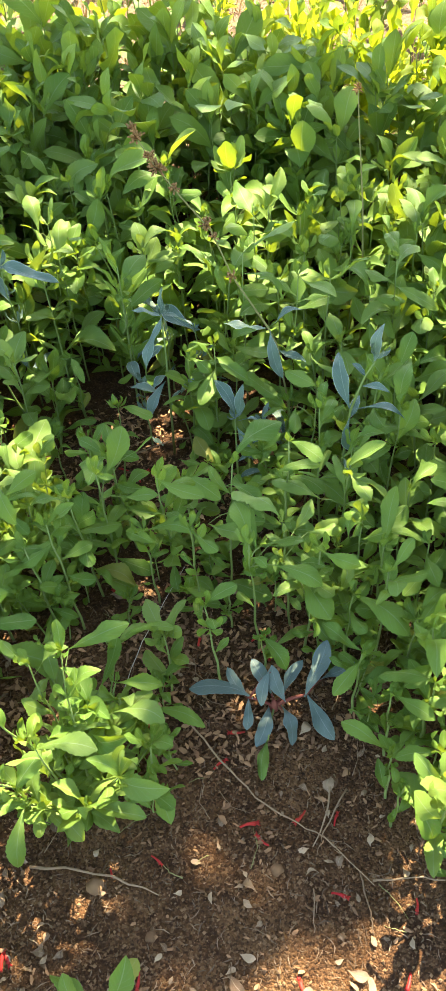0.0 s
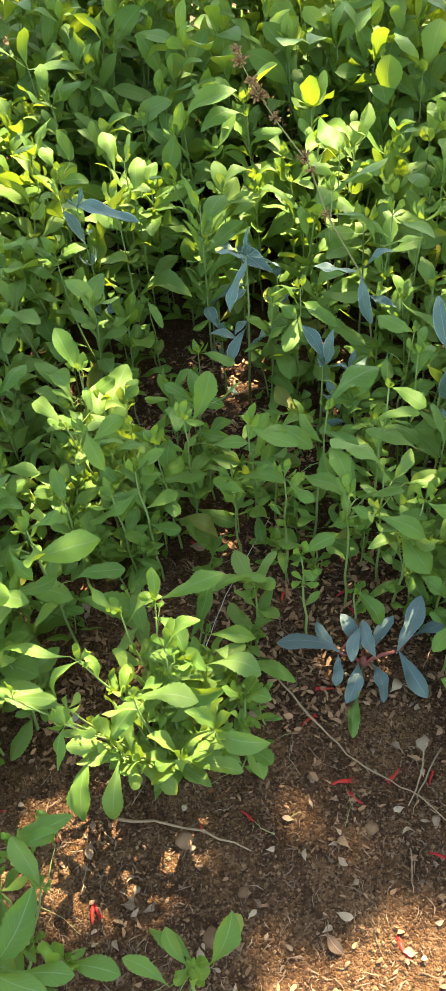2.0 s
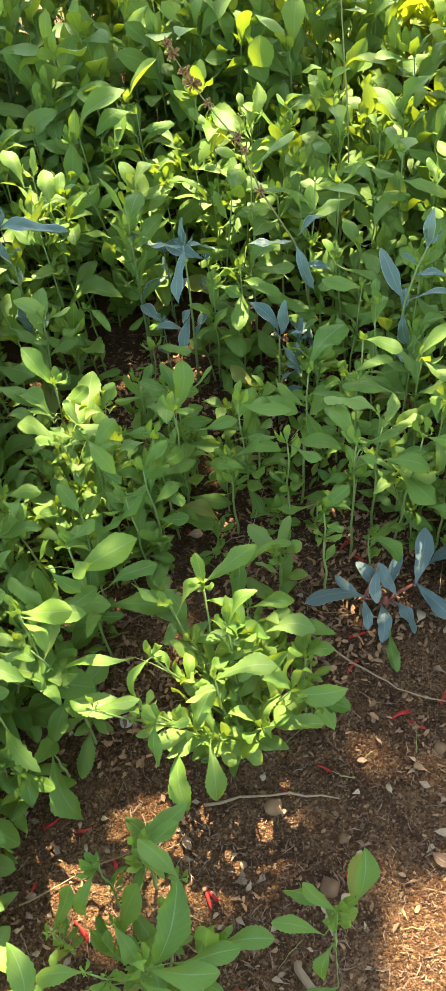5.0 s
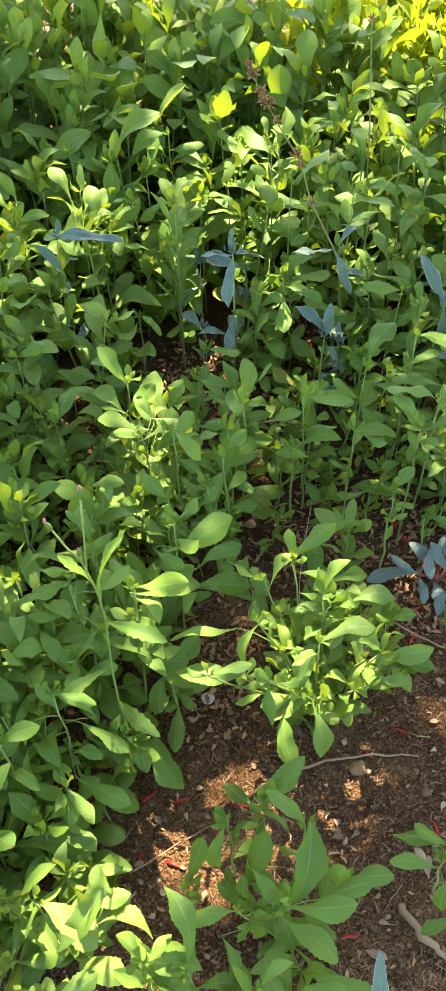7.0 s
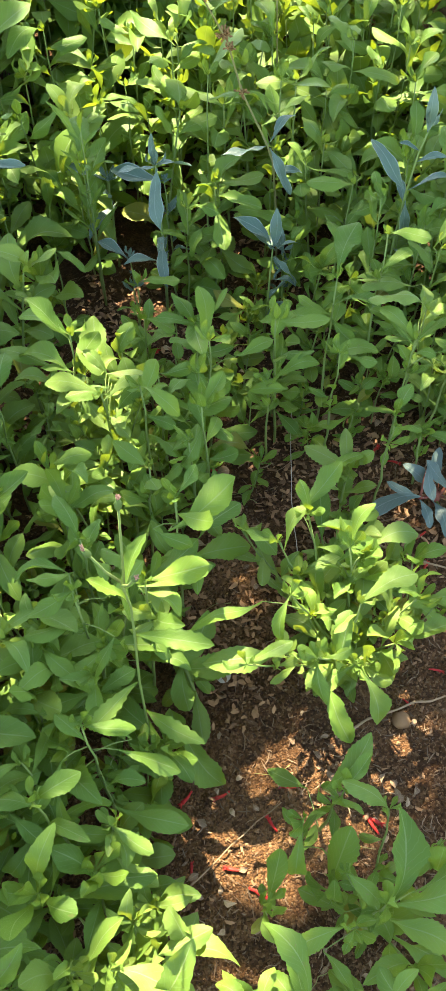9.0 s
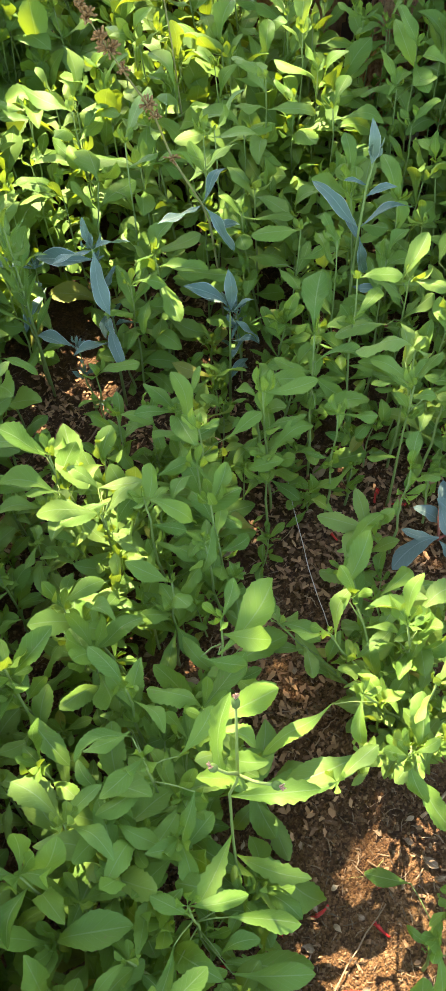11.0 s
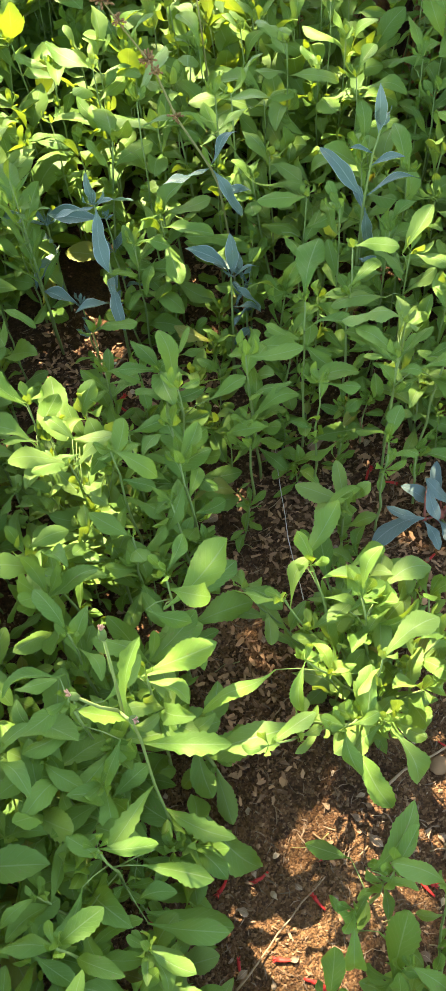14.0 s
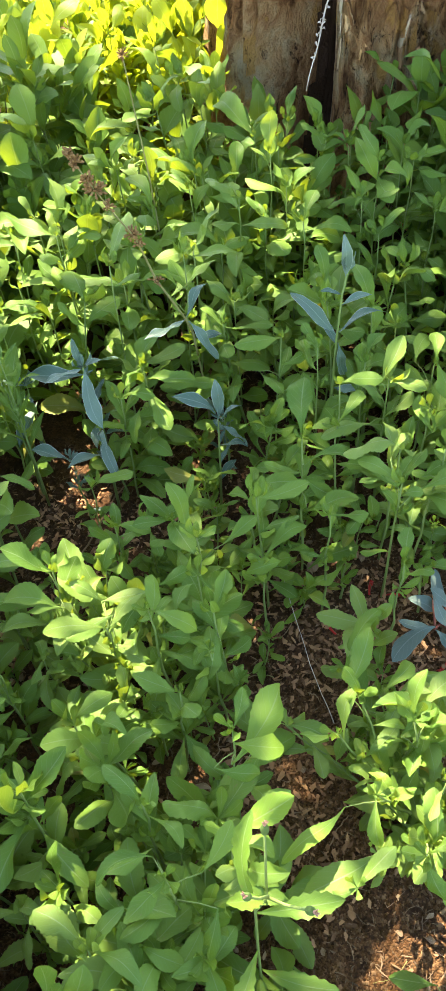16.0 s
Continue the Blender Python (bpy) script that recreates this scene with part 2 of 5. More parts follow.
def tube(points, radii, sides=6):
    """Verts and faces of a tapering tube along points."""
    verts, faces = [], []
    pts = [Vector(p) for p in points]
    for i, p in enumerate(pts):
        d = (pts[min(i + 1, len(pts) - 1)] - pts[max(i - 1, 0)]).normalized()
        a = d.cross(Vector((0.31, 0.9, 0.17))).normalized()
        b = d.cross(a)
        for k in range(sides):
            w = 2 * math.pi * k / sides
            verts.append(p + (a * math.cos(w) + b * math.sin(w)) * radii[i])
    for i in range(len(pts) - 1):
        for k in range(sides):
            k2 = (k + 1) % sides
            faces.append((i * sides + k, i * sides + k2, (i + 1) * sides + k2, (i + 1) * sides + k))
    faces.append(tuple(range(sides))[::-1])
    faces.append(tuple(range((len(pts) - 1) * sides, len(pts) * sides)))
    return verts, faces


def merge(pieces):
    verts, faces = [], []
    for v, f in pieces:
        o = len(verts)
        verts += list(v)
        faces += [tuple(i + o for i in face) for face in f]
    return verts, faces


# ---- leaves ----
OVAL = ((0, 0.07), (0.07, 0.10), (0.15, 0.31), (0.26, 0.64), (0.38, 0.88), (0.50, 1.0), (0.62, 0.98), (0.74, 0.88), (0.84, 0.69), (0.91, 0.47), (0.96, 0.26), (1, 0.03))
LONG = ((0, 0.07), (0.08, 0.09), (0.18, 0.17), (0.30, 0.38), (0.42, 0.65), (0.54, 0.87), (0.63, 0.98), (0.70, 1.0), (0.79, 0.92), (0.87, 0.73), (0.93, 0.50), (0.97, 0.28), (1, 0.03))
LANCE = ((0, 0.10), (0.08, 0.16), (0.20, 0.55), (0.35, 0.88), (0.50, 1.0), (0.65, 0.92), (0.80, 0.64), (0.90, 0.38), (1, 0.02))


def blade(rng, width, arch, fold, teeth, steps=24, across=4, outlines=(OVAL, LONG), twist=0.5, wave=1.0):
    """A leaf one metre long from (0,0,0) to (1,0,0), its upper side to +z: toothed, waved, cupped and twisted."""
    verts, faces, uvs = [], [], []
    ph, am, fr = rng.uniform(0, 6), wave * rng.uniform(0.02, 0.085), rng.uniform(5, 12)
    bow, share, turn = rng.uniform(-0.10, 0.10), 0.65 * rng.random(), rng.uniform(-twist, twist)
    top, sway = rng.uniform(0.4, 0.65), wave * rng.uniform(-0.05, 0.05)
    lop, droop = rng.uniform(-0.16, 0.16), rng.uniform(0.9, 1.7)
    uneven = [rng.uniform(-0.07, 0.07) for _ in range(4)]
    for i in range(steps + 1):
        u = i / steps
        w = 0
        for part_of, line in zip((share, 1 - share), outlines if len(outlines) > 1 else outlines * 2):
            w += part_of * float(np.interp(u, [p[0] for p in line], [p[1] for p in line]))
        w *= width * 0.5
        if 0.34 < u < 0.97:
            w *= 1 + teeth * (1 if i % 2 else -1)
        zc = arch * (u / top * (2 - u / top) if u < top else 1 - droop * ((u - top) / (1 - top)) ** 2) + sway * math.sin(2.2 * math.pi * u)
        yc = bow * 4 * u * (1 - u)
        a = turn * (u - 0.25)
        for k in range(across + 1):
            s = 2 * k / across - 1
            side = 1 if s > 0 else -1
            dy = s * w * (1 + lop * side + uneven[0 if s > 0 else 1] * math.sin(9 * u + ph) + uneven[2 if s > 0 else 3] * math.sin(17 * u))
            dz = abs(s) ** 1.4 * w * fold + am * math.sin(fr * u + ph + 1.8 * s) * abs(s) * min(1, w * 7)
            verts.append((u, yc + dy * math.cos(a) - dz * math.sin(a), zc + dy * math.sin(a) + dz * math.cos(a)))
            uvs.append((u, k / across))
    n = across + 1
    for i in range(steps):
        for k in range(across):
            a = i * n + k
            faces.append((a, a + n, a + n + 1, a + 1))
    return verts, faces, uvs


rng = random.Random(7)
BROAD = [blade(rng, rng.uniform(0.28, 0.46), rng.uniform(-0.05, 0.26), rng.uniform(-0.55, 0.62), rng.uniform(0.025, 0.06), twist=1.0) for _ in range(34)]
SLIM = [blade(rng, rng.uniform(0.22, 0.30), rng.uniform(-0.02, 0.12), rng.uniform(0.1, 0.5), 0.012, 16, 4, (LANCE, OVAL), 0.4) for _ in range(8)]
LOW = [blade(rng, rng.uniform(0.33, 0.47), rng.uniform(0.0, 0.15), rng.uniform(-0.1, 0.35), 0.0, 9, 2) for _ in range(12)]
LEAF_MESH = {}
for key, mat in (("green", LEAF), ("young", YOUNG)):
    LEAF_MESH[key] = [mesh("leaf", v, f, mat, uv) for v, f, uv in BROAD]
LEAF_MESH["narrow"] = [mesh("leaf", v, f, LEAF, uv) for v, f, uv in [blade(rng, rng.uniform(0.11, 0.15), rng.uniform(0.0, 0.15), 0.3, 0.02, 16, 4, (LANCE, OVAL), 0.4) for _ in range(4)]]
OLD = leaf_material("old_leaf", (0.170, 0.165, 0.025), (0.180, 0.225, 0.035), (0.24, 0.26, 0.10), (0.44, 0.45, 0.03), 0.25)
LEAF_MESH["old"] = [mesh("leaf", v, f, OLD, uv) for v, f, uv in BROAD[:6]]
LEAF_MESH["blue"] = [mesh("leaf", v, f, BLUE, uv) for v, f, uv in SLIM]


def cluster(rng, blades, count, splay):
    """A shoot tip about one metre long along x: small leaves splayed round it."""
    verts, faces, uvs = [], [], []
    for k in range(count):
        bv, bf, bu = rng.choice(blades)
        m = np.array(pose(0, 0, 0, 137.5 * k + rng.uniform(-25, 25), 0, 0) @ pose(0, 0, 0, 0, -rng.uniform(*splay), 0) @ Matrix.Scale(rng.uniform(0.45, 1.0), 4))
        o = len(verts)
        verts += (np.asarray(bv) @ m[:3, :3].T + m[:3, 3]).tolist()
        faces += [tuple(i + o for i in face) for face in bf]
        uvs += bu
        faces.append((o, o + 1, 0) if k else (o, o + 1, o + 2))
    return verts, faces, uvs


SHORT = [blade(rng, rng.uniform(0.30, 0.42), rng.uniform(0.0, 0.2), rng.uniform(0.1, 0.5), 0.02, 10, 2) for _ in range(8)]
TIP_MESH = {}
for key, mat, blades in (("green", LEAF, SHORT), ("young", YOUNG, SHORT), ("narrow", LEAF, SLIM), ("blue", BLUE, SLIM)):
    TIP_MESH[key] = []
    for _ in range(7):
        v, f, uv = cluster(rng, blades, rng.choice((4, 5, 6)), (8, 50))
        TIP_MESH[key].append(mesh("shoot_tip", v, f, mat, uv))
LEAF_MESH["yellow"] = [mesh("leaf", v, f, SUN_TINTED, uv) for v, f, uv in BROAD[:10]] + LEAF_MESH["young"][10:14]
TIP_MESH["yellow"] = [mesh("shoot_tip", *cluster(random.Random(k), SHORT, 5, (8, 50))[:2], SUN_TINTED, cluster(random.Random(k), SHORT, 5, (8, 50))[2]) for k in range(4)]


def leaf_pose(base, tip, turn=0.0):
    """Lays a one-metre leaf from base to tip; turn twists it about its length, in degrees."""
    base, tip = Vector(base), Vector(tip)
    x = tip - base
    size = x.length
    x.normalize()
    up = Vector((0, 0, 1)) if abs(x.z) < 0.97 else Vector((-0.6, -0.7, 0.2))
    y = up.cross(x).normalized()
    z = x.cross(y)
    r = Matrix((x, y, z)).transposed().to_4x4()
    return Matrix.Translation(base) @ r @ pose(0, 0, 0, turn, 0, 0) @ Matrix.Scale(size, 4)


def stem_line(x, y, h, lean, rng, steps=7):
    bend = rng.uniform(-0.25, 0.25) * h
    pts = []
    for i in range(steps):
        u = i / (steps - 1)
        pts.append(Vector((x + lean[0] * u + bend * 0.4 * u * (1 - u), y + lean[1] * u + bend * 0.3 * math.sin(3 * u), -0.01 + (h + 0.01) * u)))
    return pts


def along(pts, u):
    f = u * (len(pts) - 1)
    i = min(int(f), len(pts) - 2)
    return pts[i].lerp(pts[i + 1], f - i)


def grow(x, y, h, rng, size=0.075, pairs=4, first=0.3, lean=None, lift=0):
    """The stem's line and the leaves (base, tip, turn) of an upright herb with leaves in crossed pairs."""
    lean = lean or (rng.uniform(-0.16, 0.16) * h, rng.uniform(-0.2, 0.12) * h)
    pts = stem_line(x, y, h, lean, rng)
    az = rng.uniform(0, math.pi)
    leaves = []
    for k in range(pairs):
        u = first + (1 - first) * (k + rng.uniform(-0.25, 0.25)) / max(1, pairs - 1)
        u = min(0.99, max(0.1, u))
        base = along(pts, u)
        for side in (0, math.pi):
            if rng.random() < 0.06:
                continue
            a = az + side + rng.uniform(-0.55, 0.55)
            up = radians(rng.gauss(4 + 34 * u + lift, 23))
            long = size * rng.uniform(0.7, 1.25)
            tip = base + Vector((math.cos(a) * math.cos(up), math.sin(a) * math.cos(up), math.sin(up))) * long
            tip.z = max(0.006, tip.z)
            leaves.append((base, tip, rng.gauss(0, 22)))
        az += math.pi / 2 + rng.uniform(-0.35, 0.35)
        if k and rng.random() < 0.4:
            a, up = az + rng.uniform(-0.8, 0.8), radians(rng.uniform(20, 65))
            leaves.append((base, base + Vector((math.cos(a) * math.cos(up), math.sin(a) * math.cos(up), math.sin(up))) * size * rng.uniform(0.3, 0.6), rng.uniform(-90, 90), "tip"))
    d = (pts[-1] - pts[-2]).normalized() + Vector((rng.uniform(-0.3, 0.3), rng.uniform(-0.3, 0.3), 0))
    leaves.append((pts[-1], pts[-1] + d * size * rng.uniform(0.45, 0.85), rng.uniform(-90, 90), "tip"))
    return pts, leaves


GREEN_LABELS = ("upright leafy herb with soft grey-green toothed leaves in earth", "leafy green herb standing in dappled shade on bare earth")


def herb(pts, leaves, kind="green", rng=rng, thick=0.0027, name="leafy_herb", label=GREEN_LABELS[0], group="leafy herbs", category="plant", extra=()):
    """One plant: an empty at its foot, the stem, each leaf."""
    foot = pts[0]
    top = tagged(new(name), label, category, group)
    top.matrix_basis = Matrix.Translation((foot.x, foot.y, 0))
    shift = Matrix.Translation((-foot.x, -foot.y, 0))
    n = len(pts)
    v, f = tube(pts, [thick * (1.0 - 0.55 * i / (n - 1)) for i in range(n)], 6)
    child("stem", mesh("stem", v, f, STEM), top, shift)
    for line, r in extra:
        v, f = tube(line, [r * (1 - 0.5 * i / (len(line) - 1)) for i in range(len(line))], 5)
        child("stem" if len(line) > 4 else "leaf_stalk", mesh("leaf_stalk", v, f, STEM), top, shift)
    for base, tip, turn, *shoot in leaves:
        if shoot:
            child("shoot_tip", rng.choice(TIP_MESH[kind]), top, shift @ leaf_pose(base, tip, turn))
        else:
            old = base.z < 0.11 and kind == "green" and rng.random() < 0.10
            child("leaf", rng.choice(LEAF_MESH["old" if old else kind]), top, shift @ leaf_pose(base, tip, turn), "yellowed old leaf" if old else "")
    return top


# ---- ground ----
def graded(a, b, step, reach):
    """Coordinates that are even between a and b and widen outside, as far as reach."""
    mid = list(np.arange(a, b + step / 2, step))
    out, d, x = [], step, b
    while x < reach:
        d = min(d * 1.06, 0.02) if abs(x) < 2.2 else d * 1.35
        x += d
        out.append(x)
    left, d, x = [], step, a
    while x > -reach:
        d = min(d * 1.06, 0.02) if abs(x) < 2.2 else d * 1.35
        x -= d
        left.append(x)
    return left[::-1] + mid + out


def ground_height(x, y):
    if abs(x) > 4 or y > 6 or y < -3:
        return 0.0
    p = Vector((x, y, 0))
    return 0.010 * noise.noise(p * 4) + 0.005 * noise.noise(p * 17) + 0.0026 * noise.noise(p * 55) + 0.0030 * max(0.0, noise.noise(p * 120)) + 0.0014 * noise.noise(p * 210)


def ground():
    xs, ys = graded(-0.80, 0.42, 0.0048, 300), graded(0.04, 1.02, 0.0048, 300)
    verts = [(x, y, ground_height(x, y)) for y in ys for x in xs]
    n = len(xs)
    faces = [(j * n + i, j * n + i + 1, (j + 1) * n + i + 1, (j + 1) * n + i) for j in range(len(ys) - 1) for i in range(n - 1)]
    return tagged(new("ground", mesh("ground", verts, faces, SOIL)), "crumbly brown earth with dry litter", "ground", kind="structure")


ground()


# ---- tree ----
TRUNK = (1.01, 1.69)


def trunk_radius(w, z, lift=0.0):
    """Lobed, flaring, ridged bark: radius at the angle w and height z."""
    r = 0.25 + 0.10 * math.exp(-max(z, 0) / 0.25)
    for at, depth, wide, power in ((3.37, 0.23, 0.30, 2.4), (4.85, 0.08, 0.22, 4), (5.9, 0.08, 0.3, 4), (1.2, 0.07, 0.3, 4)):
        d = (w - at + math.pi) % (2 * math.pi) - math.pi
        r -= depth * math.exp(-abs(d / wide) ** power) * (1 - 0.25 * min(1, max(0, z - 0.3)))
    c, d = math.cos(w), math.sin(w)
    r += 0.040 * noise.noise(Vector((c * 2.6, d * 2.6, z * 1.1)))
    q = Vector((c * 7, d * 7, z * 1.5))
    warp = 0.6 * noise.noise(q * 0.7)
    q = Vector((c * 7 + warp, d * 7 - warp, z * 1.5))
    ridge = 1 - 2 * abs(noise.noise(q))
    plate = noise.noise(Vector((c * 4 + 9, d * 4, z * 2.6)))
    r += 0.026 * ridge + 0.022 * (1 if plate > 0.12 else 0 if plate < 0 else plate / 0.12)
    r += 0.020 * (1 - 2 * abs(noise.noise(Vector((c * 17 + 3 * warp, d * 17, z * 3.2))))) + 0.010 * noise.noise(Vector((c * 30, d * 30, z * 5))) + 0.005 * noise.noise(Vector((c * 70, d * 70, z * 16)))
    return max(r, 0.02)


def tree():
    top = tagged(new("tree"), "old tree with thick fibrous peeling brown bark", "tree")
    top.matrix_basis = Matrix.Translation((*TRUNK, 0))
    rows, sides = 190, 300
    zs = [-0.05 + 1.35 * i / 160 for i in range(161)] + [1.3 + 2.2 * (i + 1) / (rows - 160) for i in range(rows - 160)]
    verts, faces = [], []
    for z in zs:
        k = 1.0 if z < 1.3 else 1 - 0.35 * (z - 1.3) / 2.2
        for s in range(sides):
            w = 2 * math.pi * s / sides
            r = trunk_radius(w, z) * k
            verts.append((r * math.cos(w), r * math.sin(w), z))
    for i in range(len(zs) - 1):
        for s in range(sides):
            s2 = (s + 1) % sides
            faces.append((i * sides + s, i * sides + s2, (i + 1) * sides + s2, (i + 1) * sides + s))
    crest = len(verts)
    verts.append((0, 0, zs[-1] + 0.03))
    for s in range(sides):
        faces.append(((len(zs) - 1) * sides + s, (len(zs) - 1) * sides + (s + 1) % sides, crest))
    body = child("trunk", mesh("trunk", verts, faces, BARK), top)
    # faces inside the cleft get the painted-on shade of a hollow
    body.data.materials.append(CLEFT_SHADE)
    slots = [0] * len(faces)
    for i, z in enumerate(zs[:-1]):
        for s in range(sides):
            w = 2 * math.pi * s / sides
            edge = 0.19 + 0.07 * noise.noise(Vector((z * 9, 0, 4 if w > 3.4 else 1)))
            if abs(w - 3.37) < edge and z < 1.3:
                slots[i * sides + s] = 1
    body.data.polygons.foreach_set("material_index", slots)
    rng = random.Random(8)
    for k in range(230):
        w, z, long, wide = rng.uniform(3.6, 5.2), rng.uniform(-0.02, 0.95), rng.uniform(0.035, 0.11), rng.uniform(0.008, 0.020)
        if k > 130:
            z, long, wide = rng.uniform(0.1, 0.8), rng.uniform(0.03, 0.09), rng.uniform(0.002, 0.006)
        sv, n = [], 9
        curl, skew = rng.uniform(0.001, 0.010), rng.uniform(-0.015, 0.015)
        for layer in (0.0, -0.006):
            for i in range(n):
                u = i / (n - 1)
                lift = 0.006 + layer + curl * (abs(2 * u - 1) ** 3) * (1 if u < 0.5 or k % 2 else 0.3)
                for side in (-1, 0, 1):
                    a = w + (side * wide * (0.35 + 0.65 * math.sin(math.pi * min(0.97, max(0.03, u)))) * rng.uniform(0.7, 1.2) + skew * u) / 0.32
                    zz = z + long * u
                    r = trunk_radius(a, zz) + lift + (0.004 if side == 0 else 0)
                    sv.append((r * math.cos(a), r * math.sin(a), zz))
        sf = []
        for i in range(n - 1):
            for c in range(2):
                q = i * 3 + c
                sf.append((q, q + 1, q + 4, q + 3))
                q += 3 * n
                sf.append((q + 3, q + 4, q + 1, q))
        ring = [i * 3 for i in range(n)] + [3 * n - 2] + [i * 3 + 2 for i in reversed(range(n))] + [1]
        for a, b in zip(ring, ring[1:] + ring[:1]):
            sf.append((a, b, b + 3 * n, a + 3 * n))
        child("bark_strip", mesh("bark_strip", sv, sf, BARK if k % 3 else STRIP), top)
    rng = random.Random(3)
    slope = SUN_DIR / SUN_DIR.z

    def shaded(points):
        """How much of the sunlit places, by their widths, lies in the shadow of a branch along these points."""
        feet = [q + Vector((*TRUNK, 0)) - slope * q.z for i in range(len(points) - 1) for q in (points[i], points[i].lerp(points[i + 1], 0.5))]
        return sum(r * any(math.hypot(f.x - x + slope.x * z, f.y - y + slope.y * z) < r + 0.02 for f in feet) for x, y, z, r in SUN_GAPS)

    for k in range(9):
        tries = []
        for _ in range(60):
            a, far = 0.70 * k + rng.uniform(-0.34, 0.34), rng.uniform(0.35, 0.85)
            end = Vector((CROWN_AT[0] - TRUNK[0] + CROWN_WIDE[0] * far * math.cos(a), CROWN_AT[1] - TRUNK[1] + CROWN_WIDE[1] * far * math.sin(a), rng.uniform(3.5, 4.3)))
            start = Vector((0.05 * math.cos(a), 0.05 * math.sin(a), 2.75 + 0.07 * k))
            side = Vector((rng.uniform(-0.35, 0.35), rng.uniform(-0.35, 0.35), rng.uniform(0.0, 0.25)))
            line = [start.lerp(end, i / 10) + side * math.sin(math.pi * i / 10) + Vector((0.03 * math.sin(0.9 * i + k), 0.03 * math.cos(0.7 * i + k), 0)) for i in range(11)]
            tries.append((shaded(line), len(tries), line))
        line = min(tries)[2]
        v, f = tube(line, [0.065 * (1 - 0.88 * i / 10) + 0.006 for i in range(11)], 9)
        child("limb", mesh("limb", v, f, BARK), top)
        for j in range(12):
            root = along(line, rng.uniform(0.4, 0.95))
            tip = root + Vector((rng.uniform(-0.7, 0.7), rng.uniform(-0.7, 0.7), rng.uniform(0.1, 0.5)))
            twig_line = [root, root.lerp(tip, 0.5) + Vector((0, 0, 0.08)), tip]
            if shaded([along(twig_line, i / 6) for i in range(7)]) <= shaded([root]):
                v, f = tube(twig_line, [0.022, 0.014, 0.004], 6)
                child("branch", mesh("branch", v, f, BARK), top)
    # crown of small leaves, open where the sun comes through
    r = np.random.default_rng(5)
    count = 105000
    c = np.stack([r.uniform(-1, 1, count), r.uniform(-1, 1, count), r.uniform(0, 1, count)], 1)
    turn = np.arctan2(c[:, 1], c[:, 0])
    ragged = 0.90 + 0.10 * np.sin(5 * turn + 1) + 0.06 * np.sin(11 * turn) + 0.05 * np.sin(23 * turn + 2)
    rho = np.hypot(c[:, 0], c[:, 1]) / ragged
    c = c[rho < 1]
    rho = rho[rho < 1]
    lumps = 0.10 * np.sin(6.1 * c[:, 0] + 1) * np.sin(5.3 * c[:, 1]) + 0.07 * np.sin(13 * c[:, 0]) * np.sin(11.7 * c[:, 1] + 2)
    low = 3.25 + 0.35 * rho ** 2 + lumps
    high = 3.55 + 1.45 * np.sqrt(np.clip(1 - rho ** 2, 0, 1)) + 2.0 * lumps
    c = np.stack([CROWN_AT[0] + CROWN_WIDE[0] * c[:, 0], CROWN_AT[1] + CROWN_WIDE[1] * c[:, 1], low + (high - low) * c[:, 2]], 1)
    count = len(c)
    d = np.array(SUN_DIR)
    keep = np.ones(count, bool)
    foot = c[:, :2] - d[:2] / d[2] * c[:, 2:3]
    edge = CROWN_BACK - 1.2 * np.clip(foot[:, 0] + 0.1, 0, 0.65) + 0.10 * np.sin(foot[:, 0] * 5.1) + 0.08 * np.sin(foot[:, 0] * 11)
    keep &= foot[:, 1] < edge
    near = 0.275 + 0.29 * (foot[:, 0] + 0.11) + 0.012 * np.sin(foot[:, 0] * 31)
    keep &= (foot[:, 0] < -0.14) | (foot[:, 1] > near)
    for x, y, z, rad in SUN_GAPS:
        fx, fy = x - d[0] / d[2] * z, y - d[1] / d[2] * z
        wob = 1 + 0.25 * np.sin(4 * np.arctan2(foot[:, 1] - fy, foot[:, 0] - fx) + 11 * x)
        keep &= np.hypot(foot[:, 0] - fx, (foot[:, 1] - fy) * 0.85) > rad * wob
    c = c[keep]
    n = len(c)
    a, b = r.normal(size=(n, 3)), r.normal(size=(n, 3))
    a /= np.linalg.norm(a, axis=1)[:, None]
    b -= a * (a * b).sum(1)[:, None]
    b /= np.linalg.norm(b, axis=1)[:, None]
    size = r.uniform(0.05, 0.085, n)[:, None]
    quad = np.stack([c - a * size, c + b * size * 0.45 - a * size * 0.1, c + a * size, c - b * size * 0.45 - a * size * 0.1], 1).reshape(-1, 3)
    quad -= np.array([*TRUNK, 0])
    faces = np.arange(4 * n).reshape(-1, 4)
    uv = np.tile(np.array([[0, 0.5], [0.5, 1], [1, 0.5], [0.5, 0]]), (n, 1))
    me = bpy.data.meshes.new("crown")
    me.from_pydata(quad.tolist(), [], faces.tolist())
    layer = me.uv_layers.new(name="UVMap")
    layer.data.foreach_set("uv", uv.astype(np.float32).ravel())
    me.materials.append(CROWN)
    ob = child("crown", me, top, label="crown of small green leaves with gaps")
    tagged(ob, kind="stuff")


CROWN_BACK = 2.22
CROWN_AT, CROWN_WIDE = (0.55, 3.15), (2.9, 2.6)
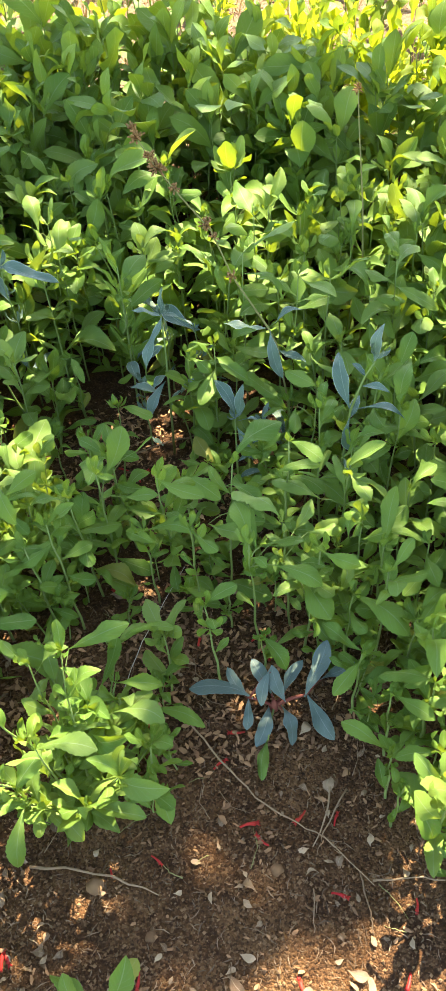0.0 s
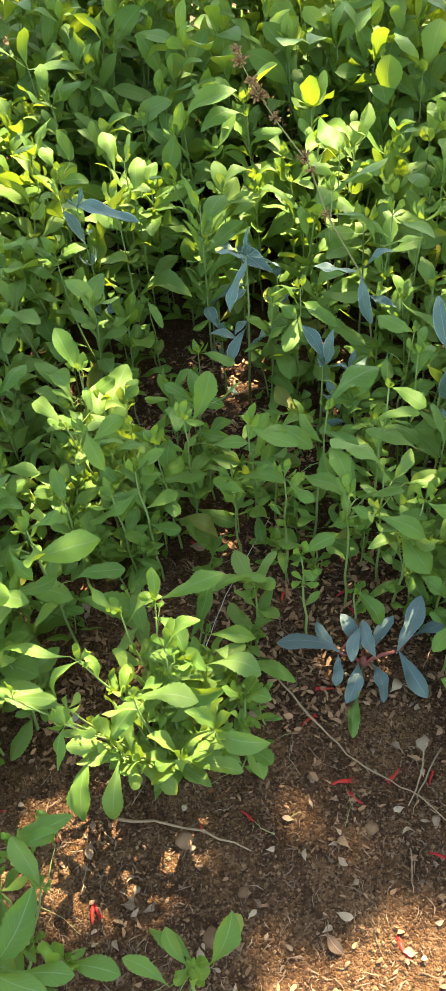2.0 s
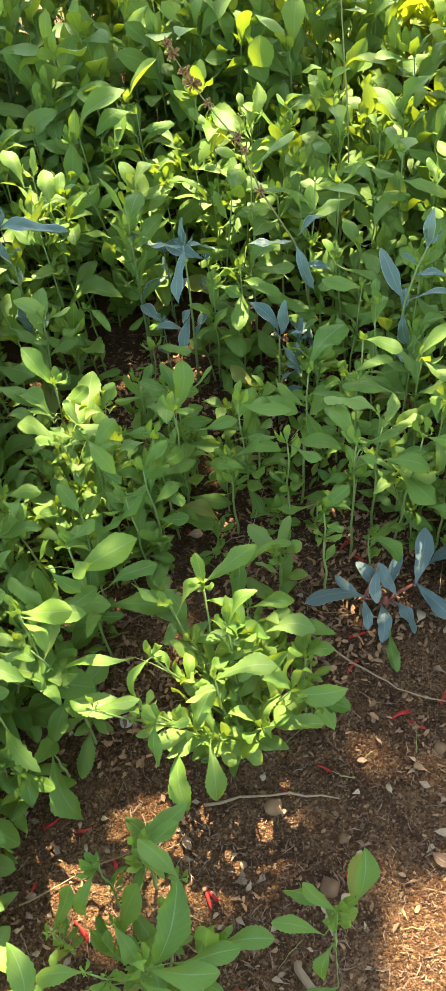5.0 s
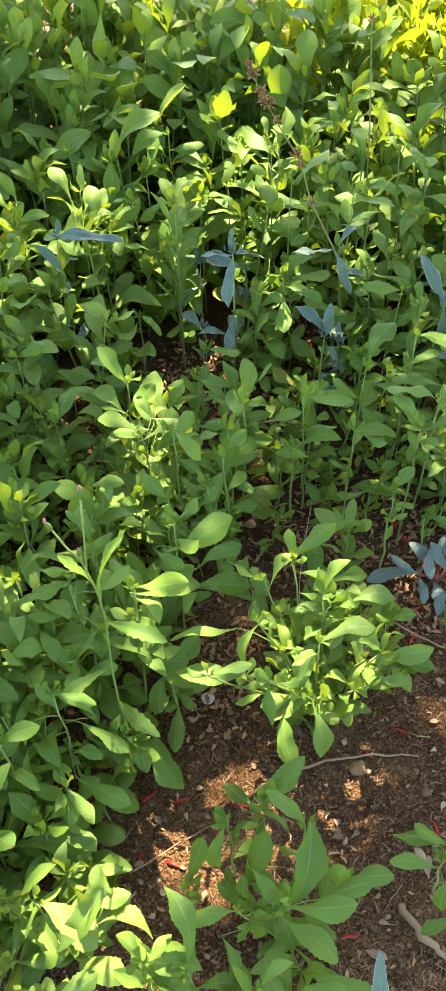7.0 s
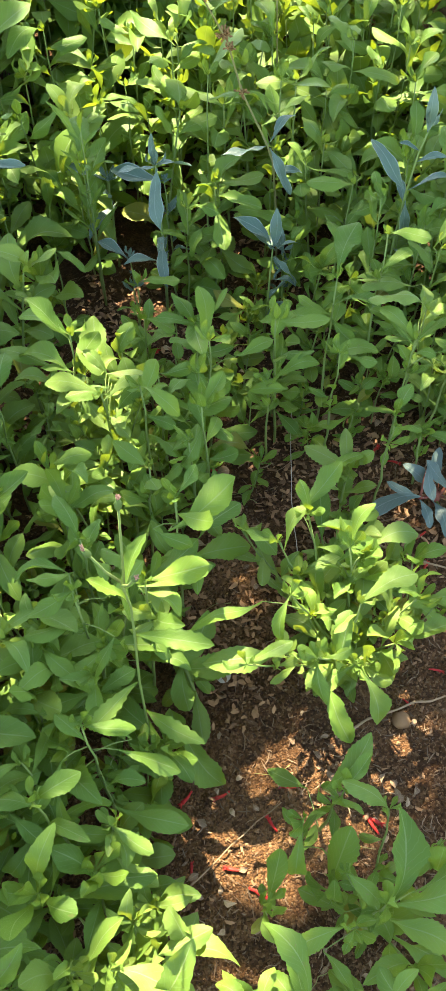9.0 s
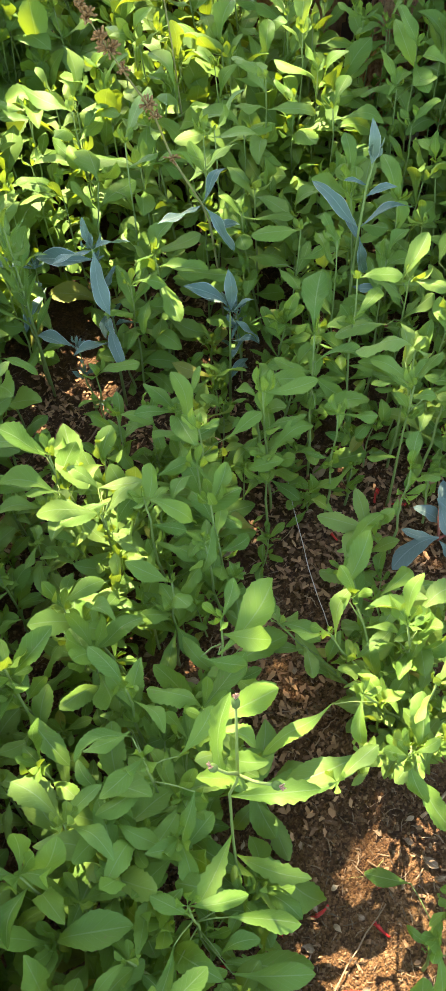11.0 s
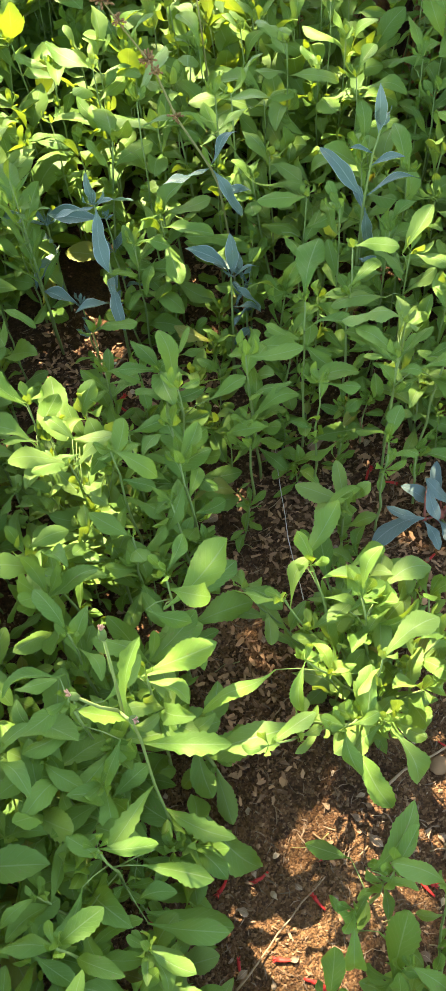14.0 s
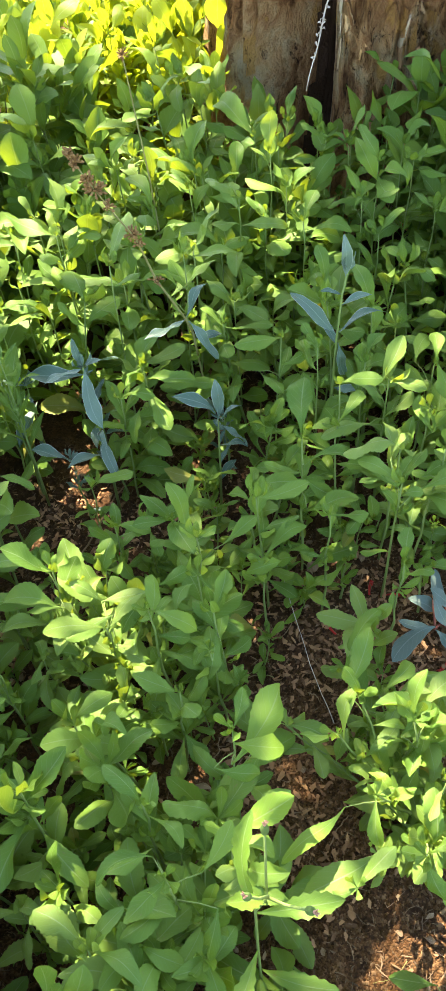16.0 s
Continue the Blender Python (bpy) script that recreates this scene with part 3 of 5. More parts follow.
# places that the sun reaches through the crown: x, y, z, radius
SUN_GAPS = [
    (-0.29, 0.585, 0.25, 0.085), (-0.22, 0.55, 0.26, 0.075), (-0.34, 0.46, 0.2, 0.05), (-0.17, 0.60, 0.15, 0.05),
    (-0.53, 0.37, 0.0, 0.07), (-0.53, 0.29, 0.0, 0.05), (-0.50, 0.30, 0.17, 0.04), (-0.42, 0.27, 0.22, 0.05),
    (-0.66, 0.76, 0.27, 0.06), (-0.58, 0.86, 0.27, 0.05), (-0.73, 0.68, 0.27, 0.05), (-0.45, 0.38, 0.18, 0.03),
    (-0.40, 1.02, 0.30, 0.09), (-0.48, 0.95, 0.28, 0.07), (-0.38, 1.09, 0.25, 0.07),
]
SUN_GAPS += [
    (0.04, 1.60, 0.39, 0.10), (-0.05, 1.62, 0.37, 0.09), (-0.18, 1.60, 0.30, 0.10), (-0.40, 1.57, 0.36, 0.12), (-0.6, 1.6, 0.3, 0.10), (-0.10, 1.53, 0.3, 0.06), (0.12, 1.60, 0.33, 0.06),
]
SUN_GAPS += [
    (0.06, 0.87, 0.29, 0.055), (0.14, 0.885, 0.29, 0.06), (0.19, 0.885, 0.30, 0.05), (0.12, 1.34, 0.32, 0.05), (0.04, 1.25, 0.35, 0.03), (0.15, 1.29, 0.29, 0.045), (0.11, 1.28, 0.36, 0.04),
    (0.24, 0.42, 0.0, 0.03),
]
SUN_GAPS += [
    (0.02, 0.86, 0.0, 0.035), (-0.22, 1.30, 0.0, 0.03), (0.50, 1.46, 0.34, 0.06), (0.60, 1.56, 0.34, 0.05), (0.40, 1.30, 0.33, 0.05), (-0.1, 2.0, 0.3, 0.10), (0.30, 1.75, 0.33, 0.10),
    (0.28, 0.62, 0.22, 0.06), (0.33, 1.62, 0.33, 0.07),
]
SUN_GAPS += [
    (0.02, 1.72, 0.30, 0.11), (-0.08, 1.68, 0.30, 0.09), (-0.35, 1.20, 0.30, 0.04), (-0.86, 2.25, 0.0, 0.16), (-0.70, 1.75, 0.30, 0.11), (-0.64, 1.52, 0.30, 0.08),
    (0.47, 1.45, 0.36, 0.05), (0.38, 1.34, 0.36, 0.05), (-0.50, 0.32, 0.0, 0.06), (-0.54, 0.40, 0.0, 0.07), (0.30, 0.95, 0.30, 0.06),
]
SUN_GAPS += [
    (0.36, 1.59, 0.30, 0.08), (0.25, 1.50, 0.33, 0.06),
    (-0.33, 0.66, 0.0, 0.035), (-0.25, 0.73, 0.0, 0.03), (-0.10, 0.80, 0.0, 0.03), (0.02, 0.80, 0.0, 0.03), (-0.30, 1.20, 0.0, 0.03),
    (0.27, 0.88, 0.30, 0.06), (0.36, 1.42, 0.33, 0.06), (0.31, 1.31, 0.30, 0.035), (-0.57, 0.37, 0.0, 0.06), (-0.60, 0.44, 0.0, 0.04),
]
# the sunlit earth at the crown's near edge, and under the herbs beside it
SUN_GAPS += [(-0.04, 0.20, 0.0, 0.06), (0.05, 0.22, 0.0, 0.07), (0.12, 0.25, 0.0, 0.075), (0.20, 0.285, 0.0, 0.075), (0.26, 0.32, 0.0, 0.08), (0.04, 0.14, 0.0, 0.10), (0.16, 0.18, 0.0, 0.10),
             (0.0, 0.05, 0.0, 0.12), (0.16, 0.05, 0.0, 0.14), (0.28, 0.18, 0.0, 0.13), (-0.11, 0.08, 0.0, 0.09), (0.003, 0.378, 0.0, 0.03),
             (-0.57, 0.375, 0.0, 0.06), (-0.56, 0.31, 0.0, 0.06), (-0.615, 0.33, 0.18, 0.062), (-0.60, 0.26, 0.18, 0.08), (-0.61, 0.24, 0.18, 0.06), (-0.67, 0.215, 0.20, 0.065), (-0.60, 0.19, 0.20, 0.06), (0.026, 0.385, 0.0, 0.024), (-0.03, 0.412, 0.0, 0.016), (0.07, 0.46, 0.0, 0.014), (0.42, 1.395, 0.44, 0.06),
             (-0.352, 0.56, 0.0, 0.025),
             (-0.72, 0.29, 0.20, 0.075), (-0.68, 0.24, 0.22, 0.07), (-0.676, 0.33, 0.169, 0.05), (-0.655, 0.418, 0.247, 0.035), (-0.64, 0.40, 0.18, 0.045), (-0.465, 0.54, 0.0, 0.03), (-0.44, 0.455, 0.0, 0.03), (-0.32, 0.73, 0.0, 0.04), (-0.02, 0.85, 0.0, 0.04)]
GAP_RNG = random.Random(77)
RANDOM_GAPS = [(GAP_RNG.uniform(-1.0, 0.7), GAP_RNG.uniform(0.55, 2.1), 0.29, GAP_RNG.uniform(0.025, 0.065)) for _ in range(85)]
SUN_GAPS += [g for g in RANDOM_GAPS if not (-0.62 < g[0] < -0.22 and 0.60 < g[1] < 0.92) and math.hypot(g[0] - 0.17, g[1] - 1.0) > 0.13 and math.hypot(g[0] - 0.115, g[1] - 0.785) > 0.15]
tree()


# ---- herbs ----
# open earth: x, y, radius
OPEN = [(-0.60, 0.28, 0.065), (-0.57, 0.35, 0.07), (-0.10, 0.64, 0.065), (-0.86, 2.25, 0.13), (-0.80, 1.97, 0.08), (0.155, 0.55, 0.075), (-0.20, 0.36, 0.17), (0.02, 0.38, 0.17), (0.14, 0.38, 0.13), (-0.38, 0.42, 0.12), (-0.52, 0.38, 0.125), (-0.05, 0.52, 0.09), (0.04, 0.58, 0.11),
        (-0.30, 0.20, 0.2), (0.0, 0.2, 0.2), (0.2, 0.22, 0.2), (-0.50, 0.49, 0.07), (-0.33, 0.60, 0.08), (-0.03, 0.66, 0.07), (0.06, 0.67, 0.08)]
# the long gap and the small bare patches among the herbs
OPEN += [(-0.34, 0.72, 0.07), (-0.26, 0.74, 0.085), (-0.20, 0.78, 0.085), (-0.15, 0.85, 0.06), (-0.10, 0.93, 0.035), (-0.02, 1.15, 0.05), (0.05, 1.24, 0.045),
         (-0.06, 0.79, 0.085), (0.01, 0.80, 0.08), (0.05, 0.76, 0.06), (-0.24, 1.19, 0.11), (-0.33, 1.22, 0.08), (-0.22, 1.30, 0.07), (-0.44, 1.19, 0.06), (-0.14, 1.17, 0.06)]
OPEN += [(-0.27, 1.31, 0.09), (-0.31, 1.40, 0.065), (-0.16, 1.42, 0.07), (-0.23, 1.38, 0.06), (0.03, 1.34, 0.055), (0.07, 1.46, 0.05), (-0.02, 1.42, 0.05), (-0.11, 1.57, 0.05), (-0.50, 1.15, 0.045), (-0.42, 0.57, 0.06), (-0.40, 0.66, 0.05), (-0.45, 0.52, 0.05)]


def bare(x, y):
    return any(math.hypot(x - a, y - b) < r for a, b, r in OPEN)


def clear(x, y, taken, gap, room=1.0):
    if math.hypot(x - TRUNK[0], y - TRUNK[1]) < 0.36:
        return False
    if any(math.hypot(x - a, y - b) < r * room for a, b, r in OPEN):
        return False
    return all(math.hypot(x - a, y - b) > gap for a, b in taken)


TAKEN = []


# bushy plants that the herbs round them belong to: foot and reach
CLUMPS = [(-0.265, 0.515, 0.20), (-0.43, 0.20, 0.09)]


def set_herb(kind, blades, fill=12):
    """A herb whose uppermost leaves are known: (base, tip) of each; smaller leaves follow below."""
    rng = random.Random(int(1000 * (blades[0][0] * 7 + blades[0][1] * 3 + 50)))
    bases = [Vector(b[:3]) for b in blades]
    top = max(bases, key=lambda b: b.z)
    mean = sum(bases, Vector()) / len(bases)
    foot = Vector((mean.x * 0.7 + top.x * 0.3 + rng.uniform(-0.012, 0.012), mean.y * 0.7 + top.y * 0.3 + rng.uniform(-0.012, 0.012), -0.01))
    for cx, cy, reach in CLUMPS:
        if math.hypot(foot.x - cx, foot.y - cy) < reach:
            foot = Vector((cx + rng.uniform(-0.02, 0.02), cy + rng.uniform(-0.02, 0.02), -0.01))
    pts = [foot.lerp(Vector((top.x, top.y, top.z)), i / 6) + Vector((0.0022 * math.sin(2.2 * i + top.x * 40), 0.002 * math.cos(1.7 * i), 0)) * (0 if i in (0, 6) else 1) for i in range(7)]
    leaves, extra = [], []
    for b in blades:
        base, tip = Vector(b[:3]), Vector(b[3:])
        leaves.append((base, tip, rng.uniform(-22, 22)))
        u = max(0.05, min(1.0, (base.z - 0.02) / max(0.03, top.z)))
        joint = along(pts, u)
        if (joint - base).length > 0.004:
            extra.append(([joint, joint.lerp(base, 0.55) + Vector((0, 0, 0.006)), base], 0.0010))
    size = 0.045 + 0.12 * min(0.3, top.z) * rng.uniform(0.6, 1)
    if kind == "blue":
        fill = min(fill, 6)
    elif foot.y > 1.15:
        fill, size = 14, size * 1.15
    low = 0.1
    if bare(foot.x, foot.y):
        fill, low, size = min(fill, len(blades) + 3) if fill > 1 else 1, 0.15, size * 0.62
    for k in range(max(0, fill - len(blades))):
        base = along(pts, rng.uniform(low, 0.95))
        a, up = rng.uniform(0, 6.28), radians(rng.uniform(-20, 58))
        tip = base + Vector((math.cos(a) * math.cos(up), math.sin(a) * math.cos(up), math.sin(up))) * size * rng.uniform(0.7, 1.1)
        tip.z = max(0.008, tip.z)
        leaves.append((base, tip, rng.uniform(-30, 30)))
    for u in (1.0, rng.uniform(0.45, 0.8)) if fill > 1 else ():
        a, base = rng.uniform(0, 6.28), along(pts, u)
        leaves.append((base, base + Vector((0.3 * math.cos(a) / u, 0.3 * math.sin(a) / u, 0.8)) * rng.uniform(0.028, 0.05), rng.uniform(-90, 90), "tip"))
    TAKEN.append((foot.x, foot.y))
    label = {"blue": "slender herb with narrow blue-grey leaves among green herbs", "young": "pale green leafy herb with soft toothed leaves in sunlight",
             "green": GREEN_LABELS[0]}[kind]
    herb(pts, leaves, kind, rng, 0.0026 if foot.y < 1 else 0.0022, label=label, extra=extra, group="blue-grey herbs" if kind == "blue" else "leafy herbs", name="blue_grey_herb" if kind == "blue" else "leafy_herb")


def bushy_herb(x, y, stems, h, size, spread, kind, seed, pairs=4, label="bushy pale green herb with many crowded soft leaves"):
    """Several stems from one foot, thick with leaves."""
    rng = random.Random(seed)
    pts, leaves, extra = None, [], []
    for k in range(stems):
        a = 6.28 * k / stems + rng.uniform(-0.4, 0.4)
        r = spread * rng.uniform(0.5, 1.0)
        line, more = grow(x, y, h * rng.uniform(0.65, 1.0), rng, size, pairs, rng.uniform(0.15, 0.3), (math.cos(a) * r, math.sin(a) * r))
        leaves += more
        if pts is None:
            pts = line
        else:
            extra.append((line, 0.0022))
    TAKEN.append((x, y))
    herb(pts, leaves, kind, rng, label=label, extra=extra, group="bushy herbs")


bushy_herb(-0.27, 0.515, 7, 0.20, 0.074, 0.10, "young", 1, 4)
bushy_herb(-0.21, 0.555, 3, 0.14, 0.048, 0.06, "young", 2)
bushy_herb(-0.41, 0.99, 7, 0.25, 0.066, 0.075, "young", 3)
bushy_herb(-0.47, 0.93, 5, 0.20, 0.058, 0.06, "young", 4)
bushy_herb(-0.43, 0.20, 3, 0.16, 0.085, 0.09, "green", 5, 3, label="bushy green herb with broad soft leaves on earth")
bushy_herb(-0.60, 0.64, 6, 0.28, 0.075, 0.08, "green", 6, label="bushy green herb with broad soft leaves on earth")
bushy_herb(-0.72, 0.53, 6, 0.26, 0.075, 0.08, "green", 7, label="bushy green herb with broad soft leaves on earth")
bushy_herb(0.12, 0.83, 5, 0.24, 0.065, 0.07, "young", 8)
bushy_herb(-0.71, 0.285, 4, 0.20, 0.088, 0.08, "young", 9, 3, label="low pale green herb with broad sunlit leaves")



def narrow_herb():
    """A tall herb with narrow upright leaves among the broad-leaved ones."""
    rng = random.Random(17)
    pts = [Vector((-0.245 + 0.001 * i, 1.37 + 0.0015 * i, -0.01 + 0.065 * i)) for i in range(7)]
    leaves = []
    for k in range(16):
        base = along(pts, 0.42 + 0.56 * k / 15)
        a, up = 2.4 * k, radians(rng.uniform(35, 65))
        tip = base + Vector((math.cos(a) * math.cos(up), math.sin(a) * math.cos(up), math.sin(up))) * rng.uniform(0.05, 0.085)
        leaves.append((base, tip, rng.uniform(-30, 30)))
    TAKEN.append((-0.245, 1.37))
    herb(pts, leaves, "narrow", rng, label="upright herb with narrow dark green leaves among broad ones", name="narrow_leaved_herb", group="")


narrow_herb()
set_herb("green", [(-0.006, 1.371, 0.405, 0.088, 1.423, 0.435)])
set_herb("green", [(0.091, 1.297, 0.405, 0.154, 1.236, 0.405),
    (0.064, 1.288, 0.355, 0.022, 1.326, 0.385),
    (0.075, 1.288, 0.351, 0.148, 1.282, 0.371),
    (0.079, 1.335, 0.304, 0.163, 1.356, 0.314),
    (0.066, 1.279, 0.125, 0.131, 1.252, 0.125)])
set_herb("young", [(0.267, 1.339, 0.401, 0.252, 1.396, 0.421),
    (0.277, 1.363, 0.391, 0.277, 1.431, 0.401)])
set_herb("green", [(0.513, 1.226, 0.395, 0.521, 1.278, 0.445)])
set_herb("green", [(-0.598, 0.627, 0.377, -0.653, 0.632, 0.357),
    (-0.591, 0.653, 0.370, -0.649, 0.677, 0.370),
    (-0.568, 0.607, 0.365, -0.514, 0.613, 0.395),
    (-0.582, 0.670, 0.338, -0.635, 0.689, 0.338),
    (-0.574, 0.582, 0.315, -0.614, 0.561, 0.285),
    (-0.549, 0.591, 0.193, -0.495, 0.549, 0.193)])
set_herb("green", [(0.584, 1.198, 0.375, 0.634, 1.165, 0.385),
    (0.554, 1.189, 0.335, 0.565, 1.209, 0.385)])
set_herb("young", [(-0.393, 1.535, 0.375, -0.381, 1.570, 0.415),
    (-0.414, 1.532, 0.359, -0.436, 1.594, 0.409)])
set_herb("blue", [(-0.466, 1.406, 0.371, -0.347, 1.354, 0.371)])
set_herb("green", [(0.014, 1.543, 0.371, -0.021, 1.635, 0.391)])
set_herb("green", [(0.621, 1.249, 0.370, 0.674, 1.228, 0.390)])
set_herb("young", [(0.043, 1.575, 0.370, 0.069, 1.615, 0.430),
    (0.049, 1.564, 0.365, 0.065, 1.558, 0.405),
    (0.040, 1.573, 0.361, 0.028, 1.588, 0.401),
    (0.063, 1.579, 0.268, 0.105, 1.606, 0.318)])
set_herb("green", [(0.472, 1.493, 0.365, 0.500, 1.618, 0.389)])
set_herb("green", [(0.565, 1.392, 0.360, 0.545, 1.438, 0.380)])
set_herb("green", [(0.272, 1.472, 0.360, 0.250, 1.533, 0.360)])
set_herb("green", [(-0.164, 1.708, 0.360, -0.256, 1.655, 0.360)])
set_herb("green", [(-0.434, 0.691, 0.358, -0.391, 0.715, 0.368),
    (-0.469, 0.689, 0.316, -0.433, 0.651, 0.296),
    (-0.452, 0.679, 0.311, -0.342, 0.702, 0.321),
    (-0.401, 0.698, 0.221, -0.324, 0.718, 0.221),
    (-0.492, 0.694, 0.200, -0.404, 0.686, 0.200),
    (-0.417, 0.719, 0.135, -0.316, 0.699, 0.125)])
set_herb("green", [(0.064, 0.945, 0.358, 0.114, 0.904, 0.358),
    (0.042, 0.926, 0.309, 0.113, 0.938, 0.309)])
set_herb("green", [(-0.024, 1.625, 0.356, -0.062, 1.683, 0.366),
    (-0.007, 1.645, 0.321, -0.049, 1.693, 0.321)])
set_herb("green", [(0.575, 1.342, 0.355, 0.550, 1.383, 0.365)])
set_herb("green", [(-0.381, 1.725, 0.353, -0.454, 1.685, 0.343)])
set_herb("green", [(0.458, 1.216, 0.353, 0.474, 1.273, 0.393),
    (0.450, 1.227, 0.330, 0.516, 1.223, 0.350)])
set_herb("green", [(-0.529, 1.520, 0.350, -0.463, 1.517, 0.350)])
set_herb("green", [(0.598, 1.440, 0.350, 0.590, 1.445, 0.390)])
set_herb("green", [(0.326, 1.492, 0.349, 0.313, 1.608, 0.359)])
set_herb("green", [(-0.536, 1.566, 0.345, -0.576, 1.625, 0.375),
    (-0.516, 1.603, 0.335, -0.539, 1.647, 0.385)])
set_herb("green", [(0.518, 1.542, 0.345, 0.540, 1.672, 0.375)])
set_herb("green", [(0.615, 1.368, 0.345, 0.650, 1.367, 0.395)])
set_herb("green", [(0.201, 1.501, 0.345, 0.212, 1.576, 0.375)])
set_herb("young", [(0.046, 1.654, 0.344, 0.046, 1.690, 0.374)])
set_herb("green", [(0.245, 1.026, 0.343, 0.263, 1.078, 0.393)])
set_herb("green", [(0.116, 1.032, 0.342, 0.128, 1.074, 0.362),
    (0.106, 1.034, 0.160, 0.166, 0.978, 0.160)])
set_herb("green", [(0.411, 1.357, 0.340, 0.412, 1.390, 0.380)])
set_herb("green", [(0.529, 1.105, 0.340, 0.523, 1.158, 0.360)])
set_herb("young", [(0.190, 1.623, 0.340, 0.204, 1.692, 0.380)])
set_herb("green", [(-0.384, 0.889, 0.334, -0.353, 0.832, 0.314),
    (-0.352, 0.870, 0.119, -0.313, 0.818, 0.089)])
set_herb("green", [(0.312, 1.680, 0.331, 0.351, 1.567, 0.321)])
set_herb("green", [(-0.513, 0.622, 0.330, -0.441, 0.593, 0.350),
    (-0.519, 0.634, 0.301, -0.428, 0.610, 0.311),
    (-0.548, 0.637, 0.136, -0.453, 0.590, 0.136)])
set_herb("green", [(0.474, 1.553, 0.330, 0.464, 1.644, 0.350)])
set_herb("green", [(0.419, 1.146, 0.330, 0.482, 1.140, 0.350)])
set_herb("green", [(0.696, 1.340, 0.330, 0.711, 1.394, 0.390)])
set_herb("green", [(-0.730, 0.452, 0.329, -0.675, 0.449, 0.349)])
set_herb("green", [(0.247, 1.115, 0.328, 0.278, 1.170, 0.378)])
set_herb("young", [(-0.374, 1.488, 0.325, -0.373, 1.559, 0.375)])
set_herb("green", [(0.385, 1.465, 0.325, 0.429, 1.499, 0.375)])
set_herb("green", [(0.368, 1.278, 0.325, 0.423, 1.295, 0.355)])
set_herb("green", [(-0.555, 0.719, 0.321, -0.558, 0.772, 0.351)])
set_herb("green", [(0.344, 1.350, 0.320, 0.345, 1.397, 0.340)])
set_herb("young", [(-0.210, 1.510, 0.320, -0.149, 1.550, 0.340)])
set_herb("green", [(0.001, 0.779, 0.319, -0.020, 0.842, 0.339),
    (0.017, 0.789, 0.299, 0.075, 0.792, 0.319),
    (0.011, 0.790, 0.292, -0.022, 0.860, 0.322),
    (0.038, 0.767, 0.282, 0.108, 0.741, 0.272),
    (0.029, 0.808, 0.275, 0.083, 0.810, 0.285)])
set_herb("young", [(0.263, 1.695, 0.319, 0.286, 1.639, 0.319)])
set_herb("green", [(-0.652, 0.504, 0.319, -0.602, 0.471, 0.319),
    (-0.686, 0.493, 0.280, -0.740, 0.462, 0.260),
    (-0.626, 0.477, 0.265, -0.575, 0.423, 0.255),
    (-0.607, 0.484, 0.255, -0.645, 0.539, 0.265),
    (-0.706, 0.480, 0.230, -0.713, 0.433, 0.210),
    (-0.654, 0.463, 0.210, -0.612, 0.446, 0.210),
    (-0.655, 0.445, 0.180, -0.590, 0.384, 0.180),
    (-0.651, 0.463, 0.141, -0.583, 0.391, 0.131),
    (-0.627, 0.518, 0.136, -0.575, 0.455, 0.126),
    (-0.578, 0.507, 0.130, -0.560, 0.459, 0.110)])
set_herb("young", [(0.051, 0.820, 0.318, -0.023, 0.866, 0.338),
    (0.069, 0.846, 0.261, 0.097, 0.885, 0.291),
    (0.090, 0.858, 0.241, 0.152, 0.864, 0.241)])
set_herb("green", [(0.119, 1.110, 0.315, 0.064, 1.165, 0.305),
    (0.083, 1.128, 0.255, 0.078, 1.070, 0.245)])
set_herb("green", [(-0.243, 1.390, 0.315, -0.202, 1.473, 0.345),
    (-0.238, 1.373, 0.285, -0.167, 1.453, 0.295)])
set_herb("green", [(0.622, 1.539, 0.315, 0.669, 1.557, 0.365),
    (0.600, 1.570, 0.300, 0.620, 1.587, 0.360)])
set_herb("green", [(-0.025, 0.941, 0.315, 0.053, 1.004, 0.345),
    (-0.040, 0.923, 0.281, 0.023, 0.881, 0.281),
    (-0.068, 0.892, 0.226, 0.003, 0.851, 0.226),
    (-0.059, 0.895, 0.051, 0.032, 0.862, 0.051)])
set_herb("green", [(0.226, 1.352, 0.314, 0.188, 1.434, 0.324)])
set_herb("young", [(0.157, 0.921, 0.313, 0.187, 0.869, 0.303),
    (0.150, 0.930, 0.305, 0.212, 0.940, 0.355),
    (0.161, 0.949, 0.280, 0.216, 0.892, 0.280),
    (0.113, 0.918, 0.251, 0.036, 0.953, 0.261)])
set_herb("green", [(-0.422, 1.041, 0.313, -0.459, 1.088, 0.363),
    (-0.421, 1.057, 0.289, -0.469, 1.120, 0.309),
    (-0.436, 1.013, 0.266, -0.476, 1.047, 0.266),
    (-0.438, 1.015, 0.253, -0.493, 1.090, 0.263),
    (-0.446, 1.046, 0.248, -0.519, 1.114, 0.268)])
set_herb("green", [(-0.348, 1.530, 0.310, -0.340, 1.575, 0.350),
    (-0.338, 1.513, 0.310, -0.273, 1.545, 0.330)])
set_herb("young", [(0.543, 1.496, 0.310, 0.559, 1.505, 0.350)])
set_herb("green", [(-0.145, 1.534, 0.308, -0.084, 1.489, 0.308)])
set_herb("green", [(0.167, 0.975, 0.308, 0.216, 0.976, 0.338),
    (0.148, 0.969, 0.290, 0.199, 1.008, 0.310),
    (0.113, 0.960, 0.253, 0.044, 0.980, 0.253),
    (0.167, 0.989, 0.241, 0.235, 1.023, 0.261)])
